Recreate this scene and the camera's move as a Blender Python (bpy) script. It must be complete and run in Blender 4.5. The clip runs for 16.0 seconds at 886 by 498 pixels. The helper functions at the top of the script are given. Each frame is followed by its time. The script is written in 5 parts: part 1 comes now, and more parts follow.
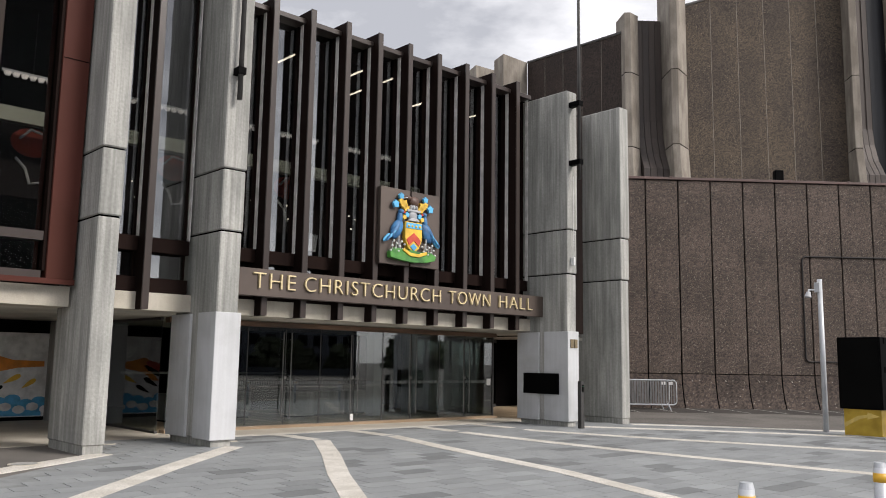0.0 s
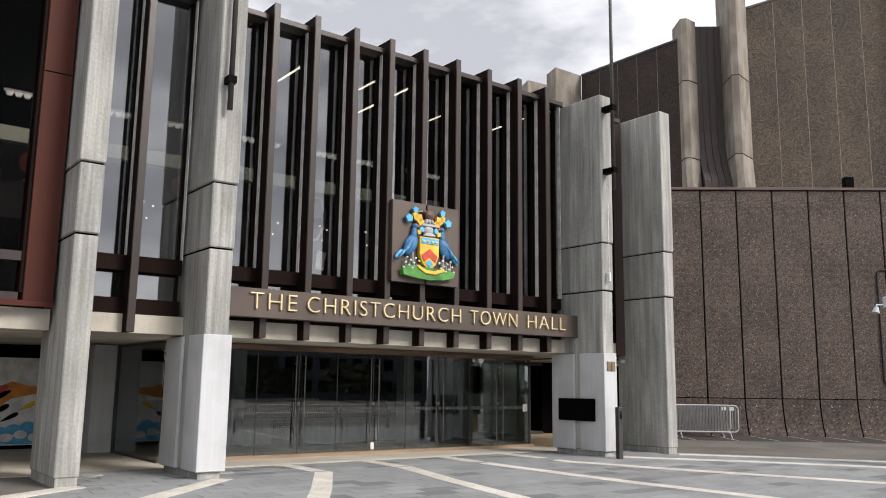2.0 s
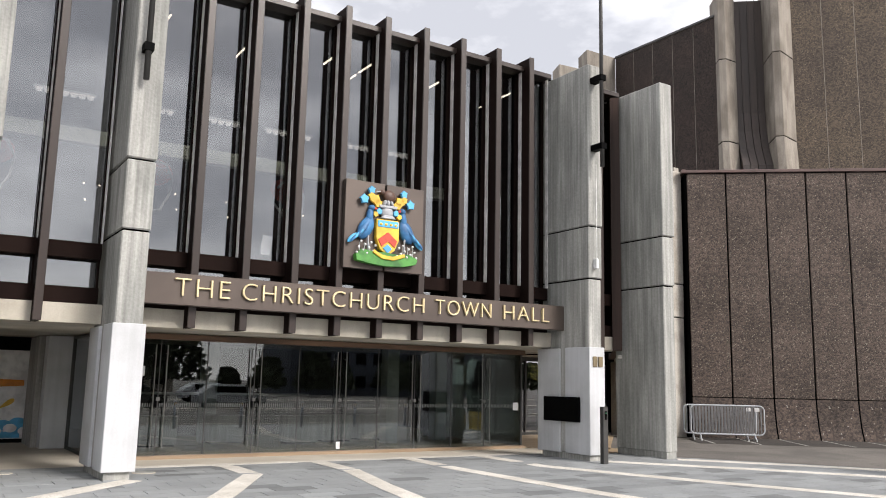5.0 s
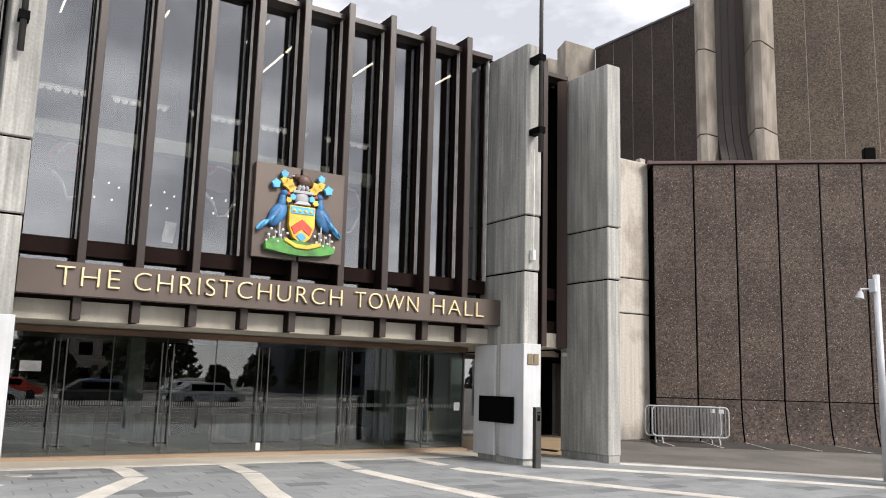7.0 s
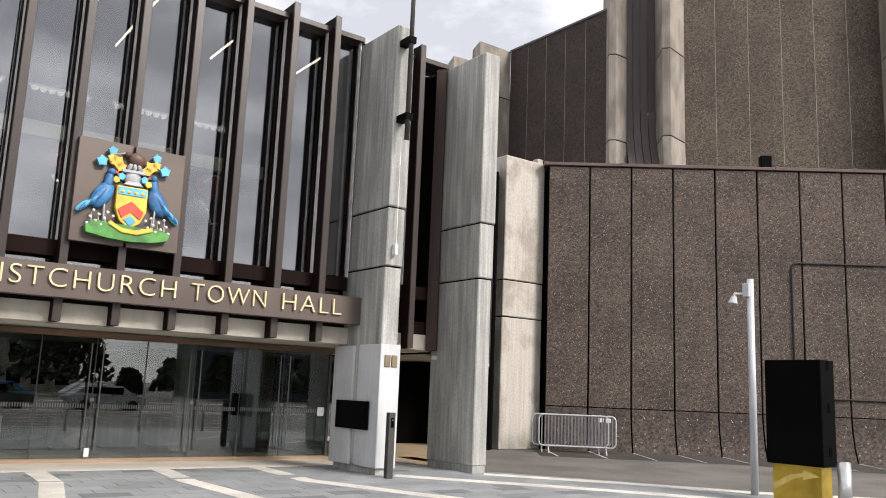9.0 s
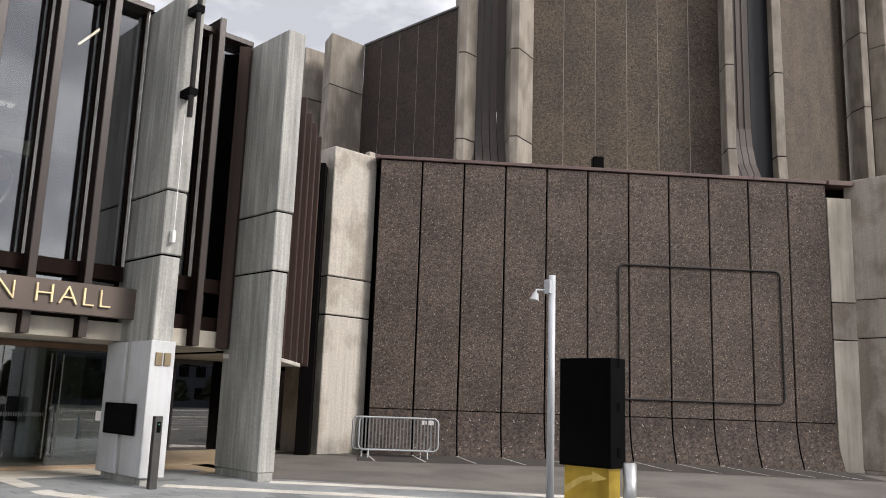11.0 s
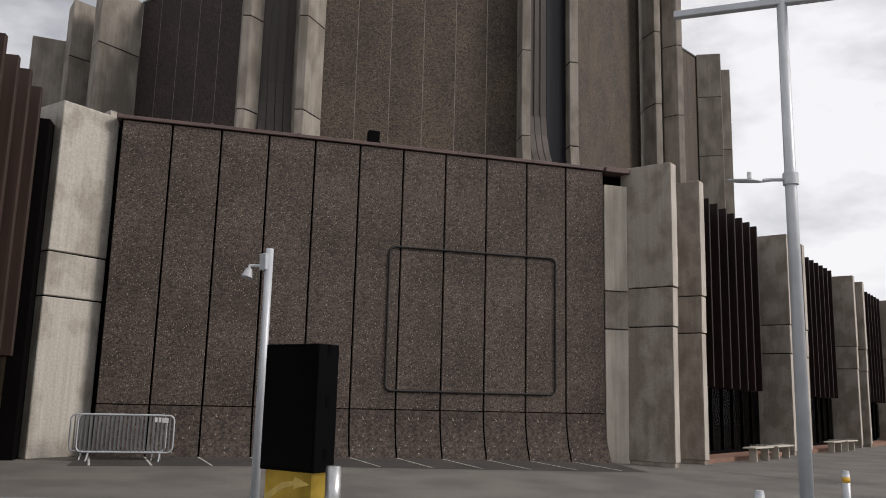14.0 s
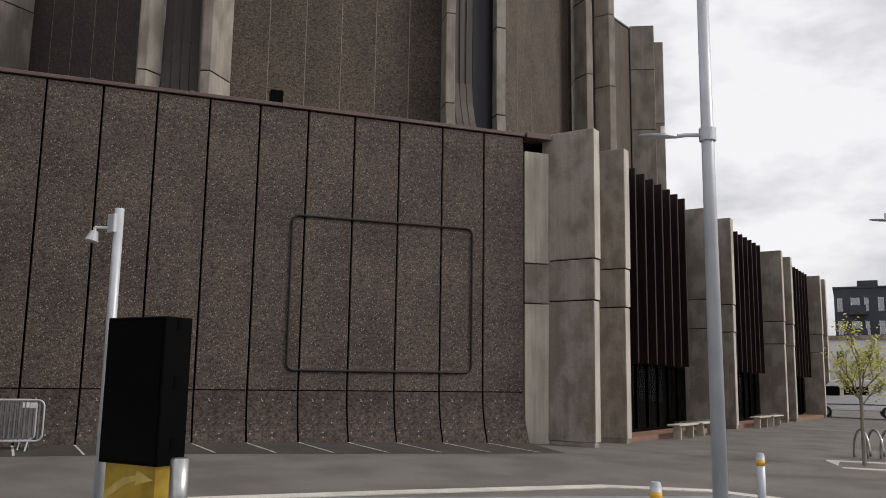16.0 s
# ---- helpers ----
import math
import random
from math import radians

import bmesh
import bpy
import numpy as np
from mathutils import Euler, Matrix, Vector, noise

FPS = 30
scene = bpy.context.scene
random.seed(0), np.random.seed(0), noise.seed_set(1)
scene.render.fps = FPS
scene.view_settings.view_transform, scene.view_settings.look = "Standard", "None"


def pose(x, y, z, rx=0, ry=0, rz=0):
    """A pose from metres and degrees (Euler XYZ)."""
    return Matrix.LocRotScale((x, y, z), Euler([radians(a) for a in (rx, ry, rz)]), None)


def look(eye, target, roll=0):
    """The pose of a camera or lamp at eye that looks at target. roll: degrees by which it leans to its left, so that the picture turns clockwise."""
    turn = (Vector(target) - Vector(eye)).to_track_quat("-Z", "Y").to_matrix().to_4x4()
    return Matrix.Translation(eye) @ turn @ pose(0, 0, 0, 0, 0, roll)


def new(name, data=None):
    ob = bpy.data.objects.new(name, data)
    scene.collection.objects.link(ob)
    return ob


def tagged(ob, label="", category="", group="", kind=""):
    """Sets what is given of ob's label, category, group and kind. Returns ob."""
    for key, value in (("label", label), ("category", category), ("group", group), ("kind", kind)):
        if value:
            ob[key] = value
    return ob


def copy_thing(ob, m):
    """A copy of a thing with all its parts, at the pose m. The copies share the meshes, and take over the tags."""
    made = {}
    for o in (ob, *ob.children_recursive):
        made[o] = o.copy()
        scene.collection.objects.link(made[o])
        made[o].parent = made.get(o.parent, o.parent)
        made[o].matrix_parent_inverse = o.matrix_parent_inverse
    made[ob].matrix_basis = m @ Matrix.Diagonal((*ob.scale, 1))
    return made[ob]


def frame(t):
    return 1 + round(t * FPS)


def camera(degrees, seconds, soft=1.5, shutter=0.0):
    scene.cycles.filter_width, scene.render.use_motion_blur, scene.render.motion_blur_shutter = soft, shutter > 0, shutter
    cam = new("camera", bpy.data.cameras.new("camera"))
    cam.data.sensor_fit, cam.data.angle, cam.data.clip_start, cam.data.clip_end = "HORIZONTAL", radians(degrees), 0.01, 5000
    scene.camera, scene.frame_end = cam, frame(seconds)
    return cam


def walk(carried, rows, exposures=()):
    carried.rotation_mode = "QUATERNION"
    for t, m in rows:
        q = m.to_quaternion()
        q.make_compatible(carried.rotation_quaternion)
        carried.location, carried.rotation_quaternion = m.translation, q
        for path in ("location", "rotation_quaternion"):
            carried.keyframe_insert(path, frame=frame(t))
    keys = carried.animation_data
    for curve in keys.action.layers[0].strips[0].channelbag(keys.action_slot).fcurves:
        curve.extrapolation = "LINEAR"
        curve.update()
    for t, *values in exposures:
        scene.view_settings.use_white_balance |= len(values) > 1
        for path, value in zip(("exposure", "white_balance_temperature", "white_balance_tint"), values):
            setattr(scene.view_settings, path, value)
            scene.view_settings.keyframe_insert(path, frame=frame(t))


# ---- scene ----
cam = camera(56.1, 16.0, soft=1.0)
PATH = [
    (0, (-0.372, -0.318, 1.406), (-0.385, 1.664, 1.678), 0.9),
    (0.5, (-0.077, 0.021, 1.407), (-0.144, 1.999, 1.696), 0.8),
    (1, (0.216, 0.291, 1.389), (0.107, 2.265, 1.691), 0.4),
    (1.5, (0.507, 0.552, 1.4), (0.35, 2.522, 1.708), 0.6),
    (2, (0.765, 0.868, 1.432), (0.567, 2.831, 1.758), 0.7),
    (2.5, (1.049, 1.17, 1.447), (0.823, 3.131, 1.774), 0.8),
    (3, (1.341, 1.401, 1.428), (1.075, 3.356, 1.754), 1.0),
    (5.5, (2.856, 2.836, 1.445), (2.48, 4.774, 1.761), 1.2),
    (6, (3.177, 3.15, 1.448), (2.787, 5.085, 1.766), 1.3),
    (6.5, (3.516, 3.416, 1.435), (3.128, 5.352, 1.751), 1.5),
    (7, (3.825, 3.753, 1.446), (3.449, 5.692, 1.762), 1.5),
    (7.5, (4.151, 4.058, 1.408), (3.791, 5.998, 1.733), 1.5),
    (8, (4.464, 4.379, 1.412), (4.123, 6.323, 1.734), 1.9),
    (8.5, (4.744, 4.724, 1.405), (4.451, 6.674, 1.735), 2.2),
    (11, (6.539, 6.06, 1.411), (6.584, 8.027, 1.771), 2.0),
    (11.5, (6.872, 6.341, 1.418), (6.985, 8.305, 1.78), 1.9),
    (12, (7.234, 6.596, 1.443), (7.407, 8.555, 1.806), 1.7),
    (12.5, (7.564, 6.896, 1.467), (7.812, 8.847, 1.83), 1.5),
    (13, (7.888, 7.192, 1.446), (8.201, 9.134, 1.811), 1.6),
    (13.5, (8.161, 7.432, 1.446), (8.545, 9.36, 1.811), 1.6),
    (14, (8.532, 7.728, 1.486), (8.971, 9.647, 1.839), 1.4),
    (14.5, (8.858, 8.015, 1.536), (9.339, 9.926, 1.878), 1.2),
    (15, (9.141, 8.34, 1.526), (9.672, 10.238, 1.861), 1.0),
    (15.5, (9.386, 8.597, 1.498), (9.95, 10.488, 1.824), 0.9),
    (16, (9.669, 8.877, 1.51), (10.242, 10.768, 1.816), 0.8),
]
EXPOSURES = [(0, 0.20, 6600, 13), (1.5, 0.32, 6600, 13), (2.5, 0.40, 6600, 13), (3, 0.52, 6600, 13), (5.5, 0.58, 6600, 13), (7, 0.58, 6600, 13), (8.5, 0.64, 6600, 13),
             (11, 0.38, 6600, 13), (12, 0.24, 6600, 13), (12.5, 0.10, 6600, 13), (14, -0.29, 6600, 13), (15, -0.43, 6600, 13), (15.5, -0.44, 6600, 13), (16, -0.31, 6600, 13)]
walk(cam, [(t, look(eye, target, roll)) for t, eye, target, roll in PATH], EXPOSURES)

# ---- world, sun, exposure ----
SUN_DIR = Vector((0.86, -0.42, 0.68)).normalized()
world = bpy.data.worlds.new("overcast_sky")
scene.world = world
world.use_nodes = True
wn, wl = world.node_tree.nodes, world.node_tree.links
wn.clear()
w_out, w_bg = wn.new("ShaderNodeOutputWorld"), wn.new("ShaderNodeBackground")
sky = wn.new("ShaderNodeTexSky")
sky.sky_type, sky.sun_disc = "NISHITA", False
sky.sun_elevation = math.asin(SUN_DIR.z)
sky.sun_rotation = math.atan2(SUN_DIR.x, SUN_DIR.y)
w_co, w_map = wn.new("ShaderNodeTexCoord"), wn.new("ShaderNodeMapping")
w_map.inputs["Scale"].default_value = (1.6, 1.6, 3.6)
w_map.inputs["Location"].default_value = (0.35, 0.2, 0.1)
w_noise, w_ramp = wn.new("ShaderNodeTexNoise"), wn.new("ShaderNodeValToRGB")
w_noise.inputs["Scale"].default_value, w_noise.inputs["Detail"].default_value = 1.7, 7.0
w_noise.inputs["Roughness"].default_value = 0.55
w_ramp.color_ramp.elements[0].position, w_ramp.color_ramp.elements[0].color = 0.37, (0.5, 0.52, 0.56, 1)
w_ramp.color_ramp.elements[1].position, w_ramp.color_ramp.elements[1].color = 0.58, (1.2, 1.215, 1.235, 1)
w_scale, w_mix = wn.new("ShaderNodeVectorMath"), wn.new("ShaderNodeMix")
w_scale.operation = "SCALE"
w_scale.inputs["Scale"].default_value = 0.1
w_mix.data_type = "RGBA"
w_mix.inputs["Factor"].default_value = 0.9
wl.new(w_co.outputs["Generated"], w_map.inputs["Vector"])
wl.new(w_map.outputs["Vector"], w_noise.inputs["Vector"])
wl.new(w_noise.outputs["Fac"], w_ramp.inputs["Fac"])
wl.new(sky.outputs["Color"], w_scale.inputs[0])
wl.new(w_scale.outputs["Vector"], w_mix.inputs["A"])
wl.new(w_ramp.outputs["Color"], w_mix.inputs["B"])
wl.new(w_mix.outputs["Result"], w_bg.inputs["Color"])
wl.new(w_bg.outputs["Background"], w_out.inputs["Surface"])
w_bg.inputs["Strength"].default_value = 1.0

sun = new("sun", bpy.data.lights.new("sun", "SUN"))
sun.data.energy, sun.data.angle, sun.data.color = 2.9, radians(20), (1.0, 0.96, 0.9)
sun.matrix_world = look(SUN_DIR * 60, (0, 0, 0))


# ---- materials ----
def mat(name, colour, rough=0.7, metal=0.0, second=None, scale=3.0, stretch=(1, 1, 1), grain=0.12, grain_scale=60.0,
        bump=0.15, bump_scale=None, streak=0.0, specks=None, speck_scale=22.0, contrast=(0.38, 0.62), island=0.0, gloss=0.5, rarity=0.95):
    """A node material: two colours mixed by large noise, fine grain, optional vertical streaks, specks of stone and relief."""
    m = bpy.data.materials.new(name)
    m.use_nodes = True
    n, l = m.node_tree.nodes, m.node_tree.links
    bsdf = n["Principled BSDF"]
    bsdf.inputs["Roughness"].default_value, bsdf.inputs["Metallic"].default_value = rough, metal
    bsdf.inputs["Specular IOR Level"].default_value = gloss
    co, mp = n.new("ShaderNodeTexCoord"), n.new("ShaderNodeMapping")
    mp.inputs["Scale"].default_value = stretch
    l.new(co.outputs["Object"], mp.inputs["Vector"])
    info = n.new("ShaderNodeObjectInfo")
    shift = n.new("ShaderNodeVectorMath")
    shift.operation = "ADD"
    l.new(mp.outputs["Vector"], shift.inputs[0])
    off = n.new("ShaderNodeMath")
    off.operation, off.inputs[1].default_value = "MULTIPLY", 37.0
    l.new(info.outputs["Random"], off.inputs[0])
    l.new(off.outputs["Value"], shift.inputs[1])
    big, ramp = n.new("ShaderNodeTexNoise"), n.new("ShaderNodeValToRGB")
    big.inputs["Scale"].default_value, big.inputs["Detail"].default_value = scale, 6.0
    l.new(shift.outputs["Vector"], big.inputs["Vector"])
    second = second or tuple(c * 0.72 for c in colour)
    ramp.color_ramp.elements[0].position, ramp.color_ramp.elements[0].color = contrast[0], (*second, 1)
    ramp.color_ramp.elements[1].position, ramp.color_ramp.elements[1].color = contrast[1], (*colour, 1)
    l.new(big.outputs["Fac"], ramp.inputs["Fac"])
    last = ramp.outputs["Color"]

    def mul(fac_socket, low, high):
        nonlocal last
        mr, mx = n.new("ShaderNodeMapRange"), n.new("ShaderNodeVectorMath")
        mr.inputs["From Min"].default_value, mr.inputs["From Max"].default_value = 0.25, 0.75
        mr.inputs["To Min"].default_value, mr.inputs["To Max"].default_value = low, high
        mx.operation = "MULTIPLY"
        l.new(fac_socket, mr.inputs["Value"])
        l.new(last, mx.inputs[0])
        l.new(mr.outputs["Result"], mx.inputs[1])
        last = mx.outputs["Vector"]

    fine = n.new("ShaderNodeTexNoise")
    fine.inputs["Scale"].default_value, fine.inputs["Detail"].default_value = grain_scale, 4.0
    l.new(co.outputs["Object"], fine.inputs["Vector"])
    mul(fine.outputs["Fac"], 1 - grain, 1 + grain)
    if streak:
        smp, st = n.new("ShaderNodeMapping"), n.new("ShaderNodeTexNoise")
        smp.inputs["Scale"].default_value = (8.5, 8.5, 0.2)
        st.inputs["Scale"].default_value, st.inputs["Detail"].default_value = 1.6, 5.0
        l.new(co.outputs["Object"], smp.inputs["Vector"])
        l.new(smp.outputs["Vector"], st.inputs["Vector"])
        mul(st.outputs["Fac"], 1 - streak, 1 + streak)
        bmp, bt = n.new("ShaderNodeMapping"), n.new("ShaderNodeTexNoise")
        bmp.inputs["Scale"].default_value = (34.0, 34.0, 1.3)
        bt.inputs["Scale"].default_value, bt.inputs["Detail"].default_value = 1.0, 3.0
        l.new(co.outputs["Object"], bmp.inputs["Vector"])
        l.new(bmp.outputs["Vector"], bt.inputs["Vector"])
        mul(bt.outputs["Fac"], 1 - streak * 0.55, 1 + streak * 0.45)
    if island:
        geo = n.new("ShaderNodeNewGeometry")
        pick = n.new("ShaderNodeMath")
        pick.operation = "ADD"
        l.new(geo.outputs["Random Per Island"], pick.inputs[0])
        l.new(info.outputs["Random"], pick.inputs[1])
        fr = n.new("ShaderNodeMath")
        fr.operation = "FRACT"
        l.new(pick.outputs["Value"], fr.inputs[0])
        rp = n.new("ShaderNodeValToRGB")
        rp.color_ramp.interpolation = "CONSTANT"
        for k, (p, g) in enumerate(((0.0, 0.7), (0.09, 0.86), (0.2, 0.96), (0.6, 1.0), (0.85, 1.05))):
            e = rp.color_ramp.elements[k] if k < 2 else rp.color_ramp.elements.new(p)
            g = 1 - (1 - g) * island
            e.position, e.color = p, (g, g, g, 1)
        mx = n.new("ShaderNodeVectorMath")
        mx.operation = "MULTIPLY"
        l.new(fr.outputs["Value"], rp.inputs["Fac"])
        l.new(last, mx.inputs[0])
        l.new(rp.outputs["Color"], mx.inputs[1])
        last = mx.outputs["Vector"]
    height = fine.outputs["Fac"]
    if specks:
        vo, vr, mx = n.new("ShaderNodeTexVoronoi"), n.new("ShaderNodeValToRGB"), n.new("ShaderNodeMix")
        vo.inputs["Scale"].default_value = speck_scale
        l.new(co.outputs["Object"], vo.inputs["Vector"])
        sep = n.new("ShaderNodeSeparateColor")
        l.new(vo.outputs["Color"], sep.inputs["Color"])
        vr.color_ramp.elements[0].position, vr.color_ramp.elements[0].color = 0.0, (0.36, 0.36, 0.37, 1)
        vr.color_ramp.elements[1].position, vr.color_ramp.elements[1].color = 0.95, (1.5, 1.45, 1.38, 1)
        l.new(sep.outputs["Red"], vr.inputs["Fac"])
        tone = n.new("ShaderNodeVectorMath")
        tone.operation = "MULTIPLY"
        l.new(last, tone.inputs[0])
        l.new(vr.outputs["Color"], tone.inputs[1])
        gate, near = n.new("ShaderNodeMath"), n.new("ShaderNodeMath")
        gate.operation, gate.inputs[1].default_value = "GREATER_THAN", rarity
        near.operation, near.inputs[1].default_value = "LESS_THAN", 0.4
        both = n.new("ShaderNodeMath")
        both.operation = "MULTIPLY"
        l.new(sep.outputs["Green"], gate.inputs[0])
        l.new(vo.outputs["Distance"], near.inputs[0])
        l.new(gate.outputs["Value"], both.inputs[0])
        l.new(near.outputs["Value"], both.inputs[1])
        mx.data_type = "RGBA"
        l.new(both.outputs["Value"], mx.inputs["Factor"])
        l.new(tone.outputs["Vector"], mx.inputs["A"])
        mx.inputs["B"].default_value = (*specks, 1)
        last = mx.outputs["Result"]
        inv = n.new("ShaderNodeMath")
        inv.operation, inv.inputs[0].default_value = "SUBTRACT", 1.0
        l.new(vo.outputs["Distance"], inv.inputs[1])
        height = inv.outputs["Value"]
    l.new(last, bsdf.inputs["Base Color"])
    if bump:
        bp = n.new("ShaderNodeBump")
        bp.inputs["Strength"].default_value, bp.inputs["Distance"].default_value = bump, 0.02
        l.new(height, bp.inputs["Height"])
        l.new(bp.outputs["Normal"], bsdf.inputs["Normal"])
    return m


def glass(name, tint, mirror, rough=0.0, most=1.0):
    """A pane that mirrors more at grazing angles and lets the rest through, tinted."""
    m = bpy.data.materials.new(name)
    m.use_nodes = True
    n, l = m.node_tree.nodes, m.node_tree.links
    n.clear()
    out, mx = n.new("ShaderNodeOutputMaterial"), n.new("ShaderNodeMixShader")
    tr, gl, fr = n.new("ShaderNodeBsdfTransparent"), n.new("ShaderNodeBsdfGlossy"), n.new("ShaderNodeLayerWeight")
    tr.inputs["Color"].default_value = (*tint, 1)
    gl.inputs["Roughness"].default_value, gl.inputs["Color"].default_value = rough, (0.95, 0.97, 1.0, 1)
    fr.inputs["Blend"].default_value = 0.5
    pw_, mr = n.new("ShaderNodeMath"), n.new("ShaderNodeMapRange")
    pw_.operation, pw_.inputs[1].default_value = "POWER", 5.0
    mr.inputs["To Min"].default_value, mr.inputs["To Max"].default_value = mirror, most
    l.new(fr.outputs["Facing"], pw_.inputs[0])
    l.new(pw_.outputs["Value"], mr.inputs["Value"])
    l.new(mr.outputs["Result"], mx.inputs["Fac"])
    l.new(tr.outputs["BSDF"], mx.inputs[1])
    l.new(gl.outputs["BSDF"], mx.inputs[2])
    l.new(mx.outputs["Shader"], out.inputs["Surface"])
    return m


def glow(name, colour, strength):
    m = bpy.data.materials.new(name)
    m.use_nodes = True
    b = m.node_tree.nodes["Principled BSDF"]
    b.inputs["Base Color"].default_value = (*colour, 1)
    b.inputs["Emission Color"].default_value, b.inputs["Emission Strength"].default_value = (*colour, 1), strength
    return m


M_CONC = mat("board_marked_concrete", (0.36, 0.357, 0.335), 0.85, second=(0.25, 0.252, 0.236), scale=1.9, stretch=(1.6, 1.6, 0.35), streak=0.28, grain=0.13, bump=0.32, grain_scale=24)
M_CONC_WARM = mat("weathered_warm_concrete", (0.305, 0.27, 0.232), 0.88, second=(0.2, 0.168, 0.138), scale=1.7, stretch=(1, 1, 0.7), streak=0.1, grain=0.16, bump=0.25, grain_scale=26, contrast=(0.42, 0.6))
M_CONC_PALE = mat("pale_stained_concrete", (0.425, 0.395, 0.35), 0.85, second=(0.3, 0.27, 0.23), scale=1.5, stretch=(1, 1, 0.7), streak=0.12, grain=0.14, grain_scale=20, contrast=(0.36, 0.5), bump=0.35)
M_ARRIS = mat("sunlit_front_arris", (0.47, 0.43, 0.38), 0.88, second=(0.36, 0.325, 0.285), scale=2.0, stretch=(1, 1, 0.4), streak=0.15, grain=0.12, bump=0.2)
M_PRECAST = mat("precast_rib_concrete", (0.275, 0.247, 0.212), 0.88, second=(0.175, 0.152, 0.127), scale=1.7, stretch=(1, 1, 0.5), streak=0.13, grain=0.16, bump=0.2, grain_scale=40)
M_BEAM = mat("painted_concrete_beam", (0.47, 0.435, 0.37), 0.8, second=(0.36, 0.33, 0.275), scale=1.6, streak=0.04, grain=0.1, bump=0.1)
M_SOFFIT = mat("plaster_soffit", (0.5, 0.48, 0.43), 0.85, scale=0.7, grain=0.04, bump=0.05)
M_WHITE = mat("white_painted_cladding", (0.5, 0.51, 0.525), 0.6, second=(0.42, 0.428, 0.435), scale=1.4, streak=0.05, grain=0.04, bump=0.06)
M_AGG = mat("brown_exposed_aggregate", (0.094, 0.073, 0.063), 0.9, second=(0.064, 0.05, 0.043), scale=0.7, grain=0.12, bump=0.4, specks=(0.26, 0.235, 0.185), speck_scale=34.0, contrast=(0.35, 0.65))
M_AGG_FOOT = mat("dark_pebbled_aggregate_foot", (0.076, 0.058, 0.05), 0.9, second=(0.052, 0.04, 0.034), scale=0.9, grain=0.14, bump=0.5, specks=(0.29, 0.27, 0.24), speck_scale=23.0, contrast=(0.35, 0.65), rarity=0.972)
# Darkened copy of the upper aggregate; the left facet's shade is in this colour
M_AGG_SHADED = mat("shaded_brown_aggregate_panels", (0.042, 0.029, 0.025), 0.9, second=(0.03, 0.022, 0.019), scale=0.6, grain=0.14, bump=0.3, specks=(0.09, 0.07, 0.055), speck_scale=22.0, rarity=0.99)
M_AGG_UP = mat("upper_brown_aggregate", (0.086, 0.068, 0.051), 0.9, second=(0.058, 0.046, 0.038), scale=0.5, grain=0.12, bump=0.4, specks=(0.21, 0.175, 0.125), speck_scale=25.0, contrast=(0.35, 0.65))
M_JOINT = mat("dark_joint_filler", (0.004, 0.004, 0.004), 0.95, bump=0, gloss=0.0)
M_JOINT_PALE = mat("pale_joint_sealant", (0.24, 0.22, 0.19), 0.8, bump=0)
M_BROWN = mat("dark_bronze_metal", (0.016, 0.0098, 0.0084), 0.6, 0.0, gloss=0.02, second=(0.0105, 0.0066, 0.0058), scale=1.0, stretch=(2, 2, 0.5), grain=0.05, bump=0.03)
# Lighter copy of the fin bronze; light on the front edges is in its colour
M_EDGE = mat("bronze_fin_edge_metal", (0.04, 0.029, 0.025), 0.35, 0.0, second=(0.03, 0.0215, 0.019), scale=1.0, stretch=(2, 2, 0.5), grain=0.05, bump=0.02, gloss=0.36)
M_BRONZE = mat("brushed_bronze_fascia", (0.1, 0.078, 0.066), 0.48, 0.4, second=(0.075, 0.058, 0.05), scale=0.8, grain=0.05, bump=0.03)
M_COPPER = mat("red_brown_metal_panel", (0.078, 0.025, 0.019), 0.55, 0.0, second=(0.066, 0.022, 0.016), scale=0.7, grain=0.04, bump=0.02, gloss=0.1)
M_RIB = mat("brown_standing_seam_metal", (0.062, 0.048, 0.042), 0.55, 0.2, second=(0.045, 0.037, 0.034), scale=0.6, stretch=(3, 3, 0.4), streak=0.2, bump=0.05)
M_CLAD = mat("rusty_brown_metal_cladding", (0.048, 0.028, 0.022), 0.6, 0.0, second=(0.032, 0.02, 0.016), scale=0.8, stretch=(3, 3, 0.4), streak=0.25, bump=0.04, gloss=0.25)
M_WINGFIN = mat("dark_red_brown_fin_metal", (0.022, 0.0125, 0.0105), 0.5, 0.0, second=(0.015, 0.009, 0.0075), scale=1.0, stretch=(2, 2, 0.4), grain=0.06, bump=0.03, gloss=0.15)
M_COPING = mat("maroon_metal_coping", (0.12, 0.075, 0.068), 0.6, 0.1, second=(0.09, 0.06, 0.055), scale=1.5, grain=0.06, bump=0.04)
M_GOLD = mat("gilded_letters", (0.78, 0.64, 0.38), 0.4, 0.35, scale=4.0, grain=0.05, bump=0.02)
M_GLASS = glass("tinted_window_glass", (0.55, 0.56, 0.56), 0.21)
M_DOORGLASS = glass("clear_door_glass", (0.6, 0.65, 0.63), 0.108)
M_BAYGLASS = glass("dark_bay_glass", (0.6, 0.6, 0.6), 0.003, most=0.14)
M_STEEL = mat("brushed_steel", (0.5, 0.5, 0.5), 0.34, 0.9, scale=5.0, grain=0.05, bump=0.02)
M_HANDLE = mat("satin_dark_steel", (0.2, 0.195, 0.185), 0.4, 0.8, scale=5.0, grain=0.05, bump=0)
M_GALV = mat("galvanised_pole_steel", (0.5, 0.52, 0.55), 0.45, 0.25, second=(0.43, 0.445, 0.47), scale=2.0, grain=0.06, bump=0.03)
